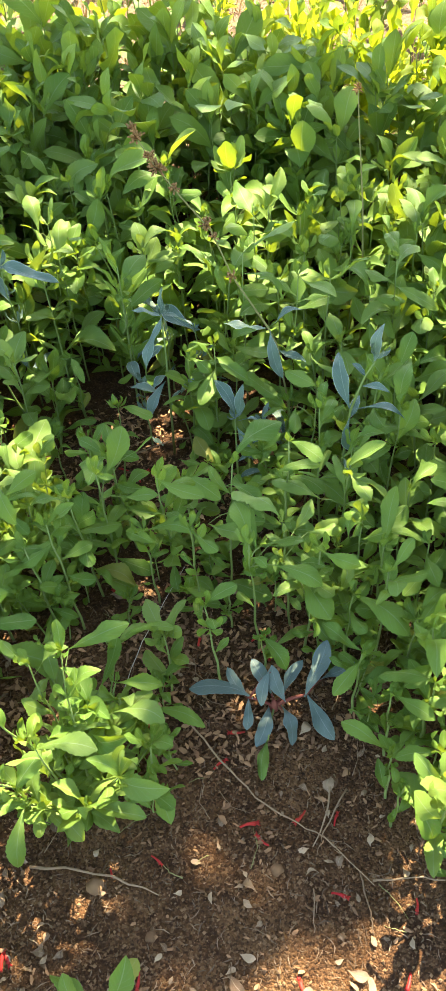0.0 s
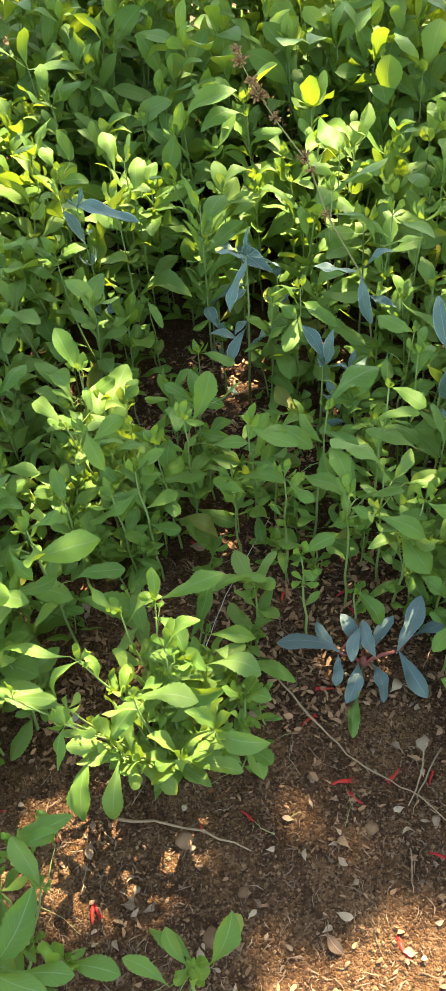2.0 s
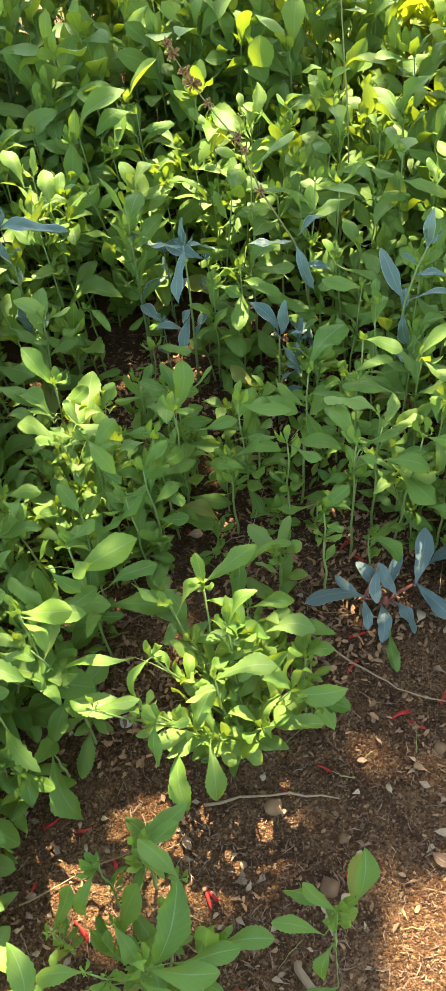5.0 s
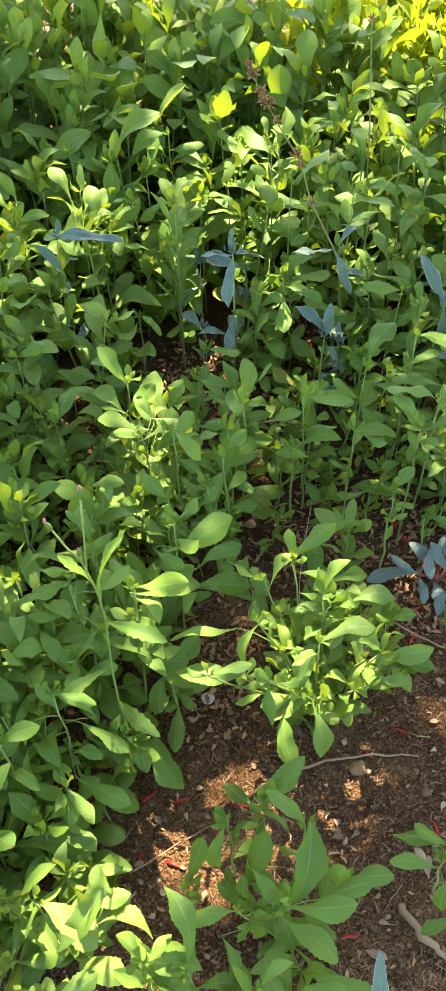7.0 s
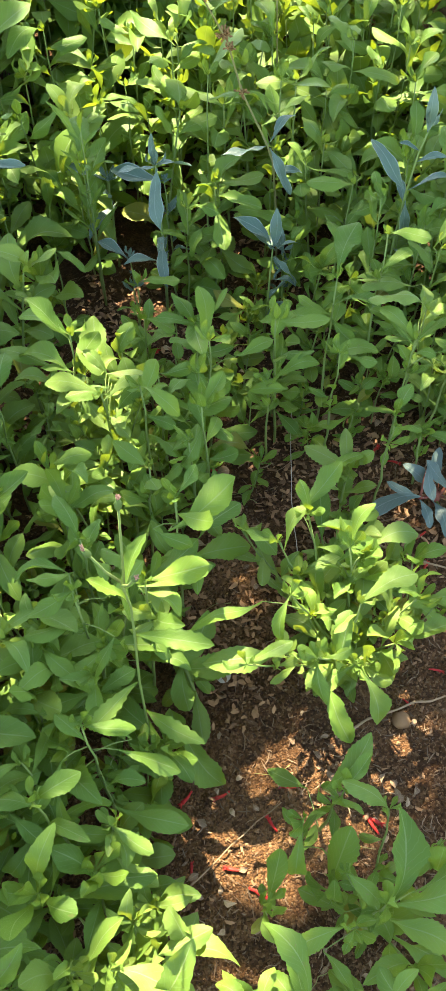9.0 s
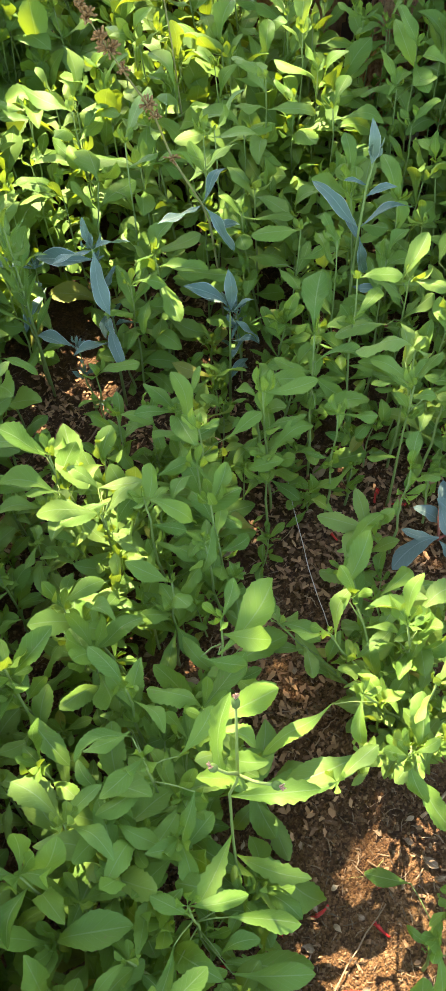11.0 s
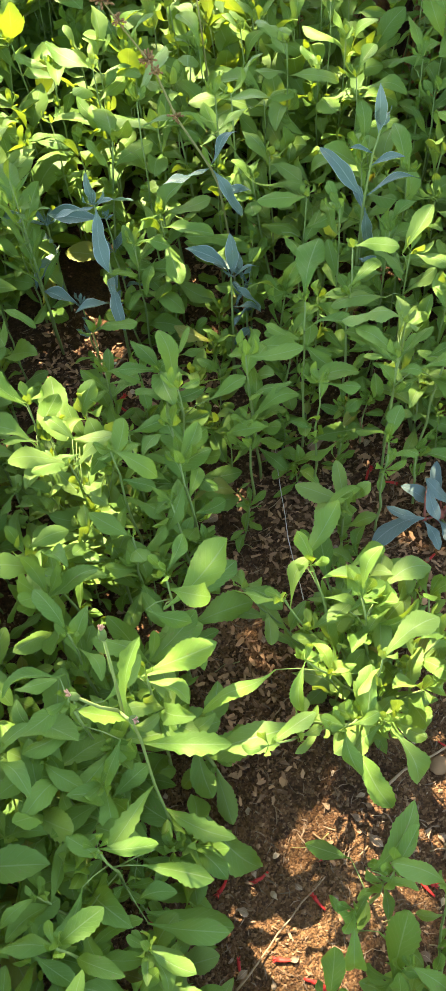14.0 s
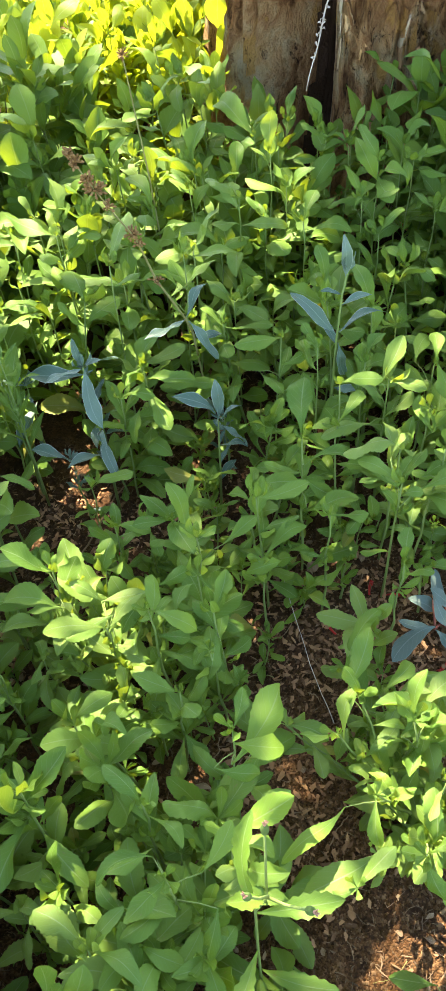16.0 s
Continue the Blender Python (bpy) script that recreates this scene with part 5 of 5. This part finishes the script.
# ---- blue-grey rosette on the open earth ----
def rosette():
    rng = random.Random(4)
    top = tagged(new("rosette_herb"), "low rosette of blue-grey spoon-shaped leaves on bare earth", "plant")
    heart = Vector((0.031, 0.677, 0.012))
    top.matrix_basis = Matrix.Translation((heart.x, heart.y, 0))
    shift = Matrix.Translation((-heart.x, -heart.y, 0))
    red = plain_material("red_stem", (0.15, 0.035, 0.028), (0.24, 0.085, 0.055), 90)
    broad = [mesh("leaf", v, f, ROSETTE, uv) for v, f, uv in [blade(rng, rng.uniform(0.29, 0.36), rng.uniform(0.02, 0.14), rng.uniform(-0.1, 0.35), 0.012, 18, 4, (OVAL, LONG), 0.35) for _ in range(5)]]
    # two side shoots and the leaves of the heart: base, tip
    shoots = [(Vector((-0.009, 0.675, 0.046)), 0.0026), (Vector((0.084, 0.682, 0.042)), 0.0030)]
    blades = [((-0.003, 0.673, 0.048), (-0.106, 0.686, 0.055)), ((-0.008, 0.674, 0.048), (-0.044, 0.722, 0.062)), ((-0.010, 0.676, 0.046), (-0.014, 0.632, 0.018)),
              ((0.030, 0.684, 0.03), (-0.004, 0.732, 0.07)), ((0.028, 0.712, 0.075), (0.010, 0.662, 0.042)), ((0.050, 0.675, 0.03), (0.028, 0.716, 0.078)),
              ((0.046, 0.690, 0.02), (0.080, 0.740, 0.05)), ((0.080, 0.677, 0.042), (0.119, 0.748, 0.10)), ((0.082, 0.684, 0.045), (0.124, 0.612, 0.022)),
              ((0.104, 0.698, 0.058), (0.163, 0.719, 0.075)), ((0.022, 0.676, 0.016), (0.001, 0.606, 0.012)), ((0.042, 0.676, 0.016), (0.058, 0.608, 0.012))]
    for end, r in shoots:
        v, f = tube([heart, heart.lerp(end, 0.5) + Vector((0, 0, 0.006)), end], [r * 1.2, r, r * 0.8], 6)
        child("side_shoot", mesh("side_shoot", v, f, red), top, shift, "reddish creeping side shoot")
    for a, b in blades:
        a, b = Vector(a), Vector(b)
        root = min([heart] + [e for e, _ in shoots], key=lambda q: (q - a).length)
        if (root - a).length > 0.006:
            v, f = tube([root, root.lerp(a, 0.6) + Vector((0, 0, 0.004)), a.lerp(b, 0.1)], [0.0024, 0.0019, 0.0013], 5)
            child("leaf_stalk", mesh("leaf_stalk", v, f, red), top, shift, "reddish leaf stalk")
        child("leaf", rng.choice(broad), top, shift @ leaf_pose(a, b, rng.uniform(-22, 22)))
    v, f = tube([heart, Vector((0.024, 0.645, 0.016)), Vector((0.020, 0.617, 0.014))], [0.0022, 0.0017, 0.0013], 5)
    child("leaf_stalk", mesh("leaf_stalk", v, f, STEM), top, shift)
    child("leaf", LEAF_MESH["young"][3], top, shift @ leaf_pose((0.020, 0.620, 0.014), (0.008, 0.553, 0.012), 10), "green leaf")
    v, f = tube([heart - Vector((0, 0, 0.02)), heart, heart + Vector((0, 0, 0.02))], [0.007, 0.008, 0.003], 7)
    child("stem", mesh("stem", v, f, red), top, shift, "short reddish stem")


rosette()


# ---- seed stalk ----
def seed_stalk():
    rng = random.Random(9)
    top = tagged(new("seed_stalk"), "leaning dry flower stalk with brown seed clusters", "plant")
    line = [Vector(p) for p in ((0.075, 1.255, 0.0), (0.07, 1.255, 0.15), (0.052, 1.250, 0.29), (0.036, 1.246, 0.335), (-0.021, 1.235, 0.455), (-0.050, 1.230, 0.548), (-0.092, 1.215, 0.62), (-0.123, 1.205, 0.678), (-0.150, 1.203, 0.736))]
    foot = line[0]
    top.matrix_basis = Matrix.Translation(foot)
    shift = Matrix.Translation(-foot)
    v, f = tube(line, [0.0022, 0.0021, 0.0020, 0.0018, 0.0016, 0.0014, 0.0011, 0.0009, 0.0006], 6)
    child("stem", mesh("stem", v, f, STRAW), top, shift)
    for u, size, count in ((0.50, 0.022, 7), (0.61, 0.016, 8), (0.645, 0.022, 10), (0.78, 0.018, 9), (0.86, 0.026, 16), (0.90, 0.02, 12), (0.97, 0.022, 14), (1.0, 0.016, 9)):
        c = along(line, u)
        pieces = []
        for _ in range(count * 3):
            d = Vector((rng.uniform(-1, 1), rng.uniform(-1, 1), rng.uniform(-0.3, 1.3))).normalized()
            e = c + d * size * rng.uniform(0.2, 0.7)
            m = c.lerp(e, 0.6)
            pieces.append(tube([c, m, m.lerp(e, 0.5), e], [0.0004, 0.0010, 0.0020, 0.0006], 5))
        v, f = merge(pieces)
        tagged(child("seed_head", mesh("seed_head", v, f, SEED), top, shift, "brown dry seed cluster"), kind="stuff")
    for k, (a, b) in enumerate((((0.036, 1.247, 0.333), (-0.043, 1.262, 0.335)), ((0.037, 1.247, 0.335), (0.096, 1.256, 0.368)), ((0.040, 1.244, 0.328), (0.060, 1.200, 0.255)), ((0.053, 1.250, 0.28), (0.105, 1.235, 0.262)))):
        child("leaf", LEAF_MESH["blue"][k], top, shift @ leaf_pose(a, b, (10, -20, 15, 5)[k]), "narrow blue-grey leaf")


seed_stalk()


# ---- tall budding stalk above the broad-leaved herbs ----
def budding_stalk():
    rng = random.Random(31)
    top = tagged(new("budding_stalk"), "tall thin green stalk with three small pinkish buds and jagged leaves", "plant")
    foot = Vector((-0.575, 0.525, 0.0))
    top.matrix_basis = Matrix.Translation(foot)
    shift = Matrix.Translation(-foot)
    line = [Vector(p) for p in ((-0.575, 0.525, -0.01), (-0.573, 0.528, 0.15), (-0.571, 0.529, 0.285), (-0.563, 0.535, 0.408), (-0.566, 0.518, 0.50), (-0.575, 0.503, 0.585))]
    v, f = tube(line, [0.0019, 0.0018, 0.0016, 0.0015, 0.0013, 0.0011], 7)
    child("stem", mesh("stem", v, f, STEM), top, shift)
    bud_green = plain_material("bud_green", (0.06, 0.11, 0.025), (0.13, 0.19, 0.05), 200)
    bud_pink = plain_material("bud_pink", (0.30, 0.15, 0.09), (0.46, 0.28, 0.19), 300)
    for (x, y, z), u in (((-0.560, 0.517, 0.672), 0.93), ((-0.596, 0.500, 0.655), 1.0), ((-0.574, 0.465, 0.652), 0.97)):
        end, root = Vector((x, y, z)), along(line, u)
        v, f = tube([root, root.lerp(end, 0.5) + Vector((0, 0, -0.006)), end], [0.0015, 0.0012, 0.0011], 6)
        child("side_stem", mesh("side_stem", v, f, STEM), top, shift)
        d = (end - root).normalized()
        v, f = tube([end - d * 0.002, end + d * 0.002, end + d * 0.007, end + d * 0.012], [0.0010, 0.0030, 0.0032, 0.0020], 9)
        bud = child("bud", mesh("bud", v, f, bud_green), top, shift, "small green bud")
        v, f = merge([tube([end + d * 0.011, end + d * 0.015 + o * 0.001, end + d * 0.018 + o * 0.0022], [0.0009, 0.0008, 0.0004], 5)
                      for o in [Vector((rng.uniform(-1, 1), rng.uniform(-1, 1), rng.uniform(-1, 1))) for _ in range(9)]])
        child("tuft", mesh("tuft", v, f, bud_pink), bud, None, "pinkish tuft")
    for a, c, turn in (((-0.563, 0.535, 0.40), (-0.497, 0.480, 0.405), 20), ((-0.565, 0.532, 0.44), (-0.520, 0.575, 0.515), -35), ((-0.571, 0.529, 0.29), (-0.645, 0.50, 0.31), 15), ((-0.572, 0.528, 0.20), (-0.53, 0.45, 0.21), 0), ((-0.570, 0.515, 0.52), (-0.600, 0.525, 0.575), 10)):
        v, f, uv = blade(rng, 0.27, 0.10, 0.3, 0.13, 16, 4, (LANCE, LONG), 0.5)
        child("leaf", mesh("leaf", v, f, LEAF, uv), top, shift @ leaf_pose(a, c, turn), "jagged dark green leaf")


budding_stalk()


def small_seed_stalk():
    rng = random.Random(19)
    top = tagged(new("seed_stalk"), "thin upright dry stalk with one dark seed head", "plant")
    line = [Vector(p) for p in ((0.235, 1.52, -0.01), (0.233, 1.522, 0.20), (0.222, 1.522, 0.40), (0.206, 1.52, 0.56), (0.201, 1.52, 0.623))]
    top.matrix_basis = Matrix.Translation((0.235, 1.52, 0))
    shift = Matrix.Translation((-0.235, -1.52, 0))
    v, f = tube(line, [0.0018, 0.0017, 0.0015, 0.0012, 0.0009], 6)
    child("stem", mesh("stem", v, f, STRAW), top, shift)
    pieces = []
    for _ in range(22):
        d = Vector((rng.uniform(-1, 1), rng.uniform(-1, 1), rng.uniform(-0.5, 1))).normalized() * rng.uniform(0.008, 0.016)
        pieces.append(tube([line[-1], line[-1] + d * 0.7, line[-1] + d], [0.0004, 0.0014, 0.0004], 5))
    v, f = merge(pieces)
    tagged(child("seed_head", mesh("seed_head", v, f, SEED), top, shift, "dark dry seed head"), kind="stuff")


small_seed_stalk()


# ---- bleached twig hanging before the trunk ----
def hanging_twig():
    rng = random.Random(12)
    a, b = Vector((0.545, 1.425, 0.447)), Vector((0.672, 1.475, 0.575))
    top = tagged(new("hanging_twig"), "thin bleached twig with curled dry leaflets against the trunk", "twig")
    line = [a.lerp(b, i / 8) + Vector((0, 0, 0.006 * math.sin(i * 1.3))) for i in range(9)] + [Vector((0.70, 1.49, 0.68)), Vector((0.76, 1.52, 0.80))]
    top.matrix_basis = Matrix.Translation(b)
    shift = Matrix.Translation(-b)
    v, f = tube(line, [0.0010 + 0.0001 * i for i in range(9)] + [0.0018, 0.002], 6)
    child("stem", mesh("stem", v, f, WHITE), top, shift)
    dry = [mesh("leaf", *[g for g in blade(rng, 0.5, 0.25, 0.8, 0.0, 6, 2)][:2], WHITE) for _ in range(3)]
    for k in range(20):
        p = along(line[:9], rng.uniform(0.3, 1.0))
        d = Vector((rng.uniform(-1, 1), rng.uniform(-0.6, 0.6), rng.uniform(-0.5, 0.8))).normalized() * rng.uniform(0.006, 0.012)
        child("leaf", rng.choice(dry), top, shift @ leaf_pose(p, p + d, rng.uniform(-80, 80)))


hanging_twig()


# ---- litter on the earth ----
def on_ground(x, y, lift=0.0):
    return Vector((x, y, ground_height(x, y) + lift))


def petal_mesh(rng):
    """A fallen tubular flower: a flattened, flaring tube with a split mouth."""
    pts, r = [], []
    for i in range(7):
        u = i / 6
        pts.append((u, 0.12 * math.sin(2.4 * u + rng.uniform(-0.2, 0.2)), 0.05 * math.sin(3 * u)))
        r.append(0.07 + 0.09 * u ** 1.5 + rng.uniform(-0.01, 0.01))
    v, f = tube(pts, r, 7)
    v = [Vector((p.x, p.y, p.z * 0.6 + 0.08)) for p in v]
    lips = []
    for k in range(4):
        a = 1.57 * k
        o = Vector((1.0, 0.12, 0.08))
        lips.append(tube([o, o + Vector((0.16, 0.10 * math.cos(a), 0.08 * math.sin(a))), o + Vector((0.30, 0.18 * math.cos(a), 0.08 * math.sin(a) - 0.03))], [0.06, 0.05, 0.01], 5))
    v, f = merge([(v, f)] + lips)
    return mesh("fallen_flower", v, f, PETAL)


def fallen_flowers():
    rng = random.Random(14)
    meshes = [petal_mesh(rng) for _ in range(4)]
    spots = [(-0.138, 0.51), (-0.067, 0.574), (-0.017, 0.636), (-0.025, 0.482), (0.019, 0.454), (0.074, 0.509), (0.118, 0.483), (0.107, 0.387),
             (-0.218, 0.423), (-0.357, 0.284), (-0.241, 0.901), (-0.067, 1.172), (0.07, 0.25), (-0.505, 0.434), (-0.242, 1.193), (-0.551, 0.461)]
    spots += [(-0.638, 0.47), (-0.604, 0.359), (-0.546, 0.313), (-0.357, 0.175), (-0.164, 0.676), (0.012, 0.784), (-0.007, 0.805), (-0.158, 0.44),
              (0.228, 0.382), (0.208, 0.284), (-0.163, 0.283), (-0.419, 0.391), (-0.476, 0.355), (-0.361, 0.313), (-0.54, 0.333), (-0.255, 1.21), (-0.23, 1.18), (-0.10, 0.80)]
    for x, y in spots:
        ob = tagged(new("fallen_flower", rng.choice(meshes)), "small red tubular flower fallen on brown earth", "flower", "fallen red flowers")
        ob.matrix_basis = Matrix.Translation(on_ground(x, y, 0.001)) @ pose(0, 0, 0, rng.uniform(-25, 25), rng.uniform(-8, 8), rng.uniform(0, 360)) @ Matrix.Scale(rng.uniform(0.018, 0.027), 4)


def dry_leaves():
    rng = random.Random(15)
    kinds = []
    for _ in range(10):
        v, f, uv = blade(rng, rng.uniform(0.38, 0.66), rng.uniform(0.0, 0.3), rng.uniform(-0.3, 0.9), 0.0, 8, 2, twist=1.0)
        kinds.append(mesh("dry_leaf", v, f, DRY, uv))
    made = 0
    while made < 290:
        x, y = rng.uniform(-0.75, 0.35), 0.15 + 1.15 * rng.random() ** 1.4
        if abs(x + 0.2) > 0.36 + 0.2 * y:
            continue
        size = rng.uniform(0.009, 0.02) if made > 25 else rng.uniform(0.022, 0.034)
        a, t = rng.uniform(0, 6.28), rng.uniform(-0.15, 0.25)
        base = on_ground(x, y, 0.003)
        ob = tagged(new("dry_leaf", rng.choice(kinds)), "small dry tan leaf lying on brown earth", "leaf", "dry fallen leaves")
        ob.matrix_basis = leaf_pose(base, base + Vector((math.cos(a), math.sin(a), t)) * size, rng.uniform(-35, 35))
        made += 1


def twig(points, r, label, material=TWIG, name="twig", category="twig", seed=1):
    rng = random.Random(seed)
    fine = []
    pts = [Vector(p) for p in points]
    for i in range(4 * (len(pts) - 1) + 1):
        p = along(pts, i / (4 * (len(pts) - 1)))
        fine.append(p + Vector((rng.uniform(-1, 1), rng.uniform(-1, 1), rng.uniform(-0.3, 0.5))) * r * 1.1)
    n = len(fine)
    v, f = tube([p - fine[0] for p in fine], [r * (1 - 0.55 * i / (n - 1)) * rng.uniform(0.8, 1.2) for i in range(n)], 6)
    ob = tagged(new(name, mesh(name, v, f, material)), label, category)
    ob.matrix_basis = Matrix.Translation(fine[0])
    return ob


def twigs():
    twig([(-0.11, 0.649, 0.025), (-0.055, 0.582, 0.018), (0.0, 0.525, 0.012), (0.05, 0.492, 0.010), (0.10, 0.464, 0.010), (0.17, 0.395, 0.012)], 0.0018, "long thin dry stem lying across brown earth", seed=1)
    twig([(0.165, 0.40, 0.012), (0.22, 0.407, 0.010), (0.29, 0.402, 0.012)], 0.0020, "thin dry stem lying on brown earth", seed=2)
    twig([(0.15, 0.415, 0.010), (0.16, 0.36, 0.008), (0.163, 0.33, 0.010)], 0.0014, "short dry side stem lying on brown earth", seed=3)
    twig([(-0.335, 0.426, 0.008), (-0.235, 0.414, 0.012), (-0.143, 0.385, 0.010)], 0.0026, "flat strip of pale dry straw on brown earth", TWIG, seed=4)
    twig([(-0.225, 0.700, 0.008), (-0.19, 0.78, 0.05), (-0.118, 0.90, 0.10)], 0.0008, "thin pale dry stem leaning over brown earth", WHITE, seed=5)
    twig([(0.12, 0.56, 0.008), (0.105, 0.50, 0.012), (0.085, 0.45, 0.008)], 0.0019, "broken grey stick on brown earth", seed=6)
    twig([(0.14, 0.54, 0.008), (0.10, 0.47, 0.014), (0.09, 0.44, 0.008)], 0.0015, "broken grey stick on brown earth", seed=7)
    twig([(-0.30, 1.22, 0.02), (-0.16, 1.27, 0.03), (-0.08, 1.30, 0.015)], 0.0018, "thin dry stem lying under the herbs", seed=8)
    twig([(-0.62, 0.352, 0.008), (-0.54, 0.37, 0.012), (-0.45, 0.385, 0.008)], 0.0016, "thin reddish dry stem on brown earth", seed=9)
    twig([(-0.26, 0.19, 0.008), (-0.245, 0.13, 0.014), (-0.22, 0.09, 0.008)], 0.0075, "stub of dry weathered stick on the earth", seed=10)
    rng = random.Random(40)
    for k in range(70):
        x, y = rng.uniform(-0.68, 0.32), rng.uniform(0.16, 1.0)
        a, n = rng.uniform(0, 6.28), rng.uniform(0.02, 0.07)
        b = a + rng.uniform(-0.7, 0.7)
        p = on_ground(x, y, 0.003)
        q = on_ground(x + math.cos(a) * n * 0.5, y + math.sin(a) * n * 0.5, 0.006)
        r = on_ground(q.x + math.cos(b) * n * 0.5, q.y + math.sin(b) * n * 0.5, 0.003)
        tagged(twig([p, q, r], rng.uniform(0.0006, 0.0013), "tiny dry stem among crumbs of earth", rng.choice((TWIG, TWIG, STRAW)), seed=50 + k), group="dry stems")


def stone(name, x, y, size, material, label, seed):
    rng = random.Random(seed)
    bm = bmesh.new()
    bmesh.ops.create_icosphere(bm, subdivisions=3, radius=1)
    o = Vector((seed * 3.1, 0, 0))
    for v in bm.verts:
        v.co *= 1 + 0.25 * noise.noise(v.co * 1.2 + o) + 0.10 * noise.noise(v.co * 3 + o)
        v.co.z *= 0.62
    me = bpy.data.meshes.new(name)
    bm.to_mesh(me)
    bm.free()
    me.polygons.foreach_set("use_smooth", [True] * len(me.polygons))
    me.materials.append(material)
    ob = tagged(new(name, me), label, "stone")
    ob.matrix_basis = Matrix.Translation(on_ground(x, y, -size * 0.1)) @ pose(0, 0, 0, 0, 0, rng.uniform(0, 360)) @ Matrix.Scale(size, 4)


def stones():
    stone("stone", -0.236, 0.399, 0.014, PEBBLE, "rounded brown stone half sunk in earth", 1)
    stone("pale_pebble", -0.428, 0.586, 0.011, WHITE, "small pale pebble on dry litter", 2)
    stone("stone", -0.15, 0.33, 0.009, PEBBLE, "small brown stone on earth", 3)
    stone("stone", 0.03, 0.42, 0.010, PEBBLE, "small brown stone on earth", 4)
    stone("stone", -0.19, 0.27, 0.014, PEBBLE, "small brown stone on earth", 5)


def crumbs():
    """Grit, crumbs of earth, scraps of leaf and shreds of dry matter, one mesh each."""
    rng = random.Random(60)
    grit, shred, scrap = [], [], []
    for k in range(32000):
        x, y = rng.uniform(-0.85, 0.42), 0.08 + 1.3 * rng.random() ** 1.7
        s = 0.0008 + 0.0028 * rng.random() ** 4
        c = on_ground(x, y, s * 0.3)
        o = [c + Vector((rng.uniform(0.6, 1.3) * dx, rng.uniform(0.6, 1.3) * dy, rng.uniform(0.5, 0.9) * dz)) * s for dx, dy, dz in ((1, 0, 0), (0, 1, 0), (-1, 0, 0), (0, -1, 0), (0, 0, 1), (0, 0, -1))]
        grit.append((o, [(0, 1, 4), (1, 2, 4), (2, 3, 4), (3, 0, 4), (1, 0, 5), (2, 1, 5), (3, 2, 5), (0, 3, 5)]))
    for k in range(7500):
        x, y = rng.uniform(-0.85, 0.42), 0.08 + 1.4 * rng.random() ** 1.5
        a, n, w = rng.uniform(0, 6.28), 0.004 + 0.020 * rng.random() ** 2, rng.uniform(0.0003, 0.0011)
        c = on_ground(x, y, 0.0025)
        b = a + rng.uniform(-0.6, 0.6)
        e = Vector((-math.sin(a), math.cos(a), rng.uniform(-0.3, 0.3))) * w
        m = c + Vector((math.cos(a), math.sin(a), rng.uniform(0, 0.25))) * n * 0.5
        t = m + Vector((math.cos(b), math.sin(b), rng.uniform(-0.2, 0.2))) * n * 0.5
        shred.append(([c - e * 0.3, c + e * 0.3, m + e, m - e, t + e * 0.2, t - e * 0.2], [(0, 1, 2, 3), (3, 2, 4, 5)]))
    beds = [o for o in OPEN if 0.55 < o[1] < 1.4]
    for k in range(5000):
        x, y = rng.uniform(-0.8, 0.40), 0.08 + 1.35 * rng.random() ** 1.3
        if k >= 3300:
            x, y = rng.uniform(-1.4, 1.9), rng.uniform(2.0, 4.4)
        elif k >= 1300:
            cx, cy, reach = rng.choice(beds)
            a, reach = rng.uniform(0, 6.28), reach * 1.3 * rng.random() ** 0.5
            x, y = cx + reach * math.cos(a), cy + reach * math.sin(a)
        thin = noise.noise(Vector((x * 5, y * 5, 3)))
        if k < 1300 and thin < -0.15 and rng.random() < 0.7:
            continue
        r, a0 = rng.uniform(0.002, 0.0065) * (1 if k < 1300 else 1.3 if k < 3300 else 2.6), rng.uniform(0, 6.28)
        c = on_ground(x, y, 0.004 + (0.006 * rng.random() if k >= 1300 else 0))
        tilt = Vector((rng.uniform(-0.5, 0.5), rng.uniform(-0.5, 0.5), 1)).normalized()
        u = (Matrix.Rotation(rng.uniform(0, 6.28), 3, tilt) @ tilt.orthogonal()).normalized()
        v = tilt.cross(u)
        ring = [c + (u * math.cos(a0 + q * 1.047) * rng.uniform(0.7, 1.5) + v * math.sin(a0 + q * 1.047) * rng.uniform(0.15, 0.75)) * r for q in range(6)]
        scrap.append((ring + [c + tilt * r * rng.uniform(-0.3, 0.4)], [(q, (q + 1) % 6, 6) for q in range(6)]))
    v, f = merge(grit)
    tagged(new("grit", mesh("grit", v, f, PEBBLE, smooth=False)), "scattered grit and crumbs of brown earth", "grit", kind="stuff")
    v, f = merge(shred)
    tagged(new("litter", mesh("litter", v, f, plain_material("litter", (0.030, 0.018, 0.011), (0.30, 0.20, 0.115), 30))), "fine shreds of dry leaf and straw", "litter", kind="stuff")
    v, f = merge(scrap)
    tagged(new("leaf_scraps", mesh("leaf_scraps", v, f, plain_material("leaf_scrap", (0.020, 0.008, 0.004), (0.42, 0.235, 0.115), 60, 0.9))), "broken scraps of dry brown leaves", "litter", kind="stuff")


fallen_flowers()
dry_leaves()
twigs()
stones()
crumbs()
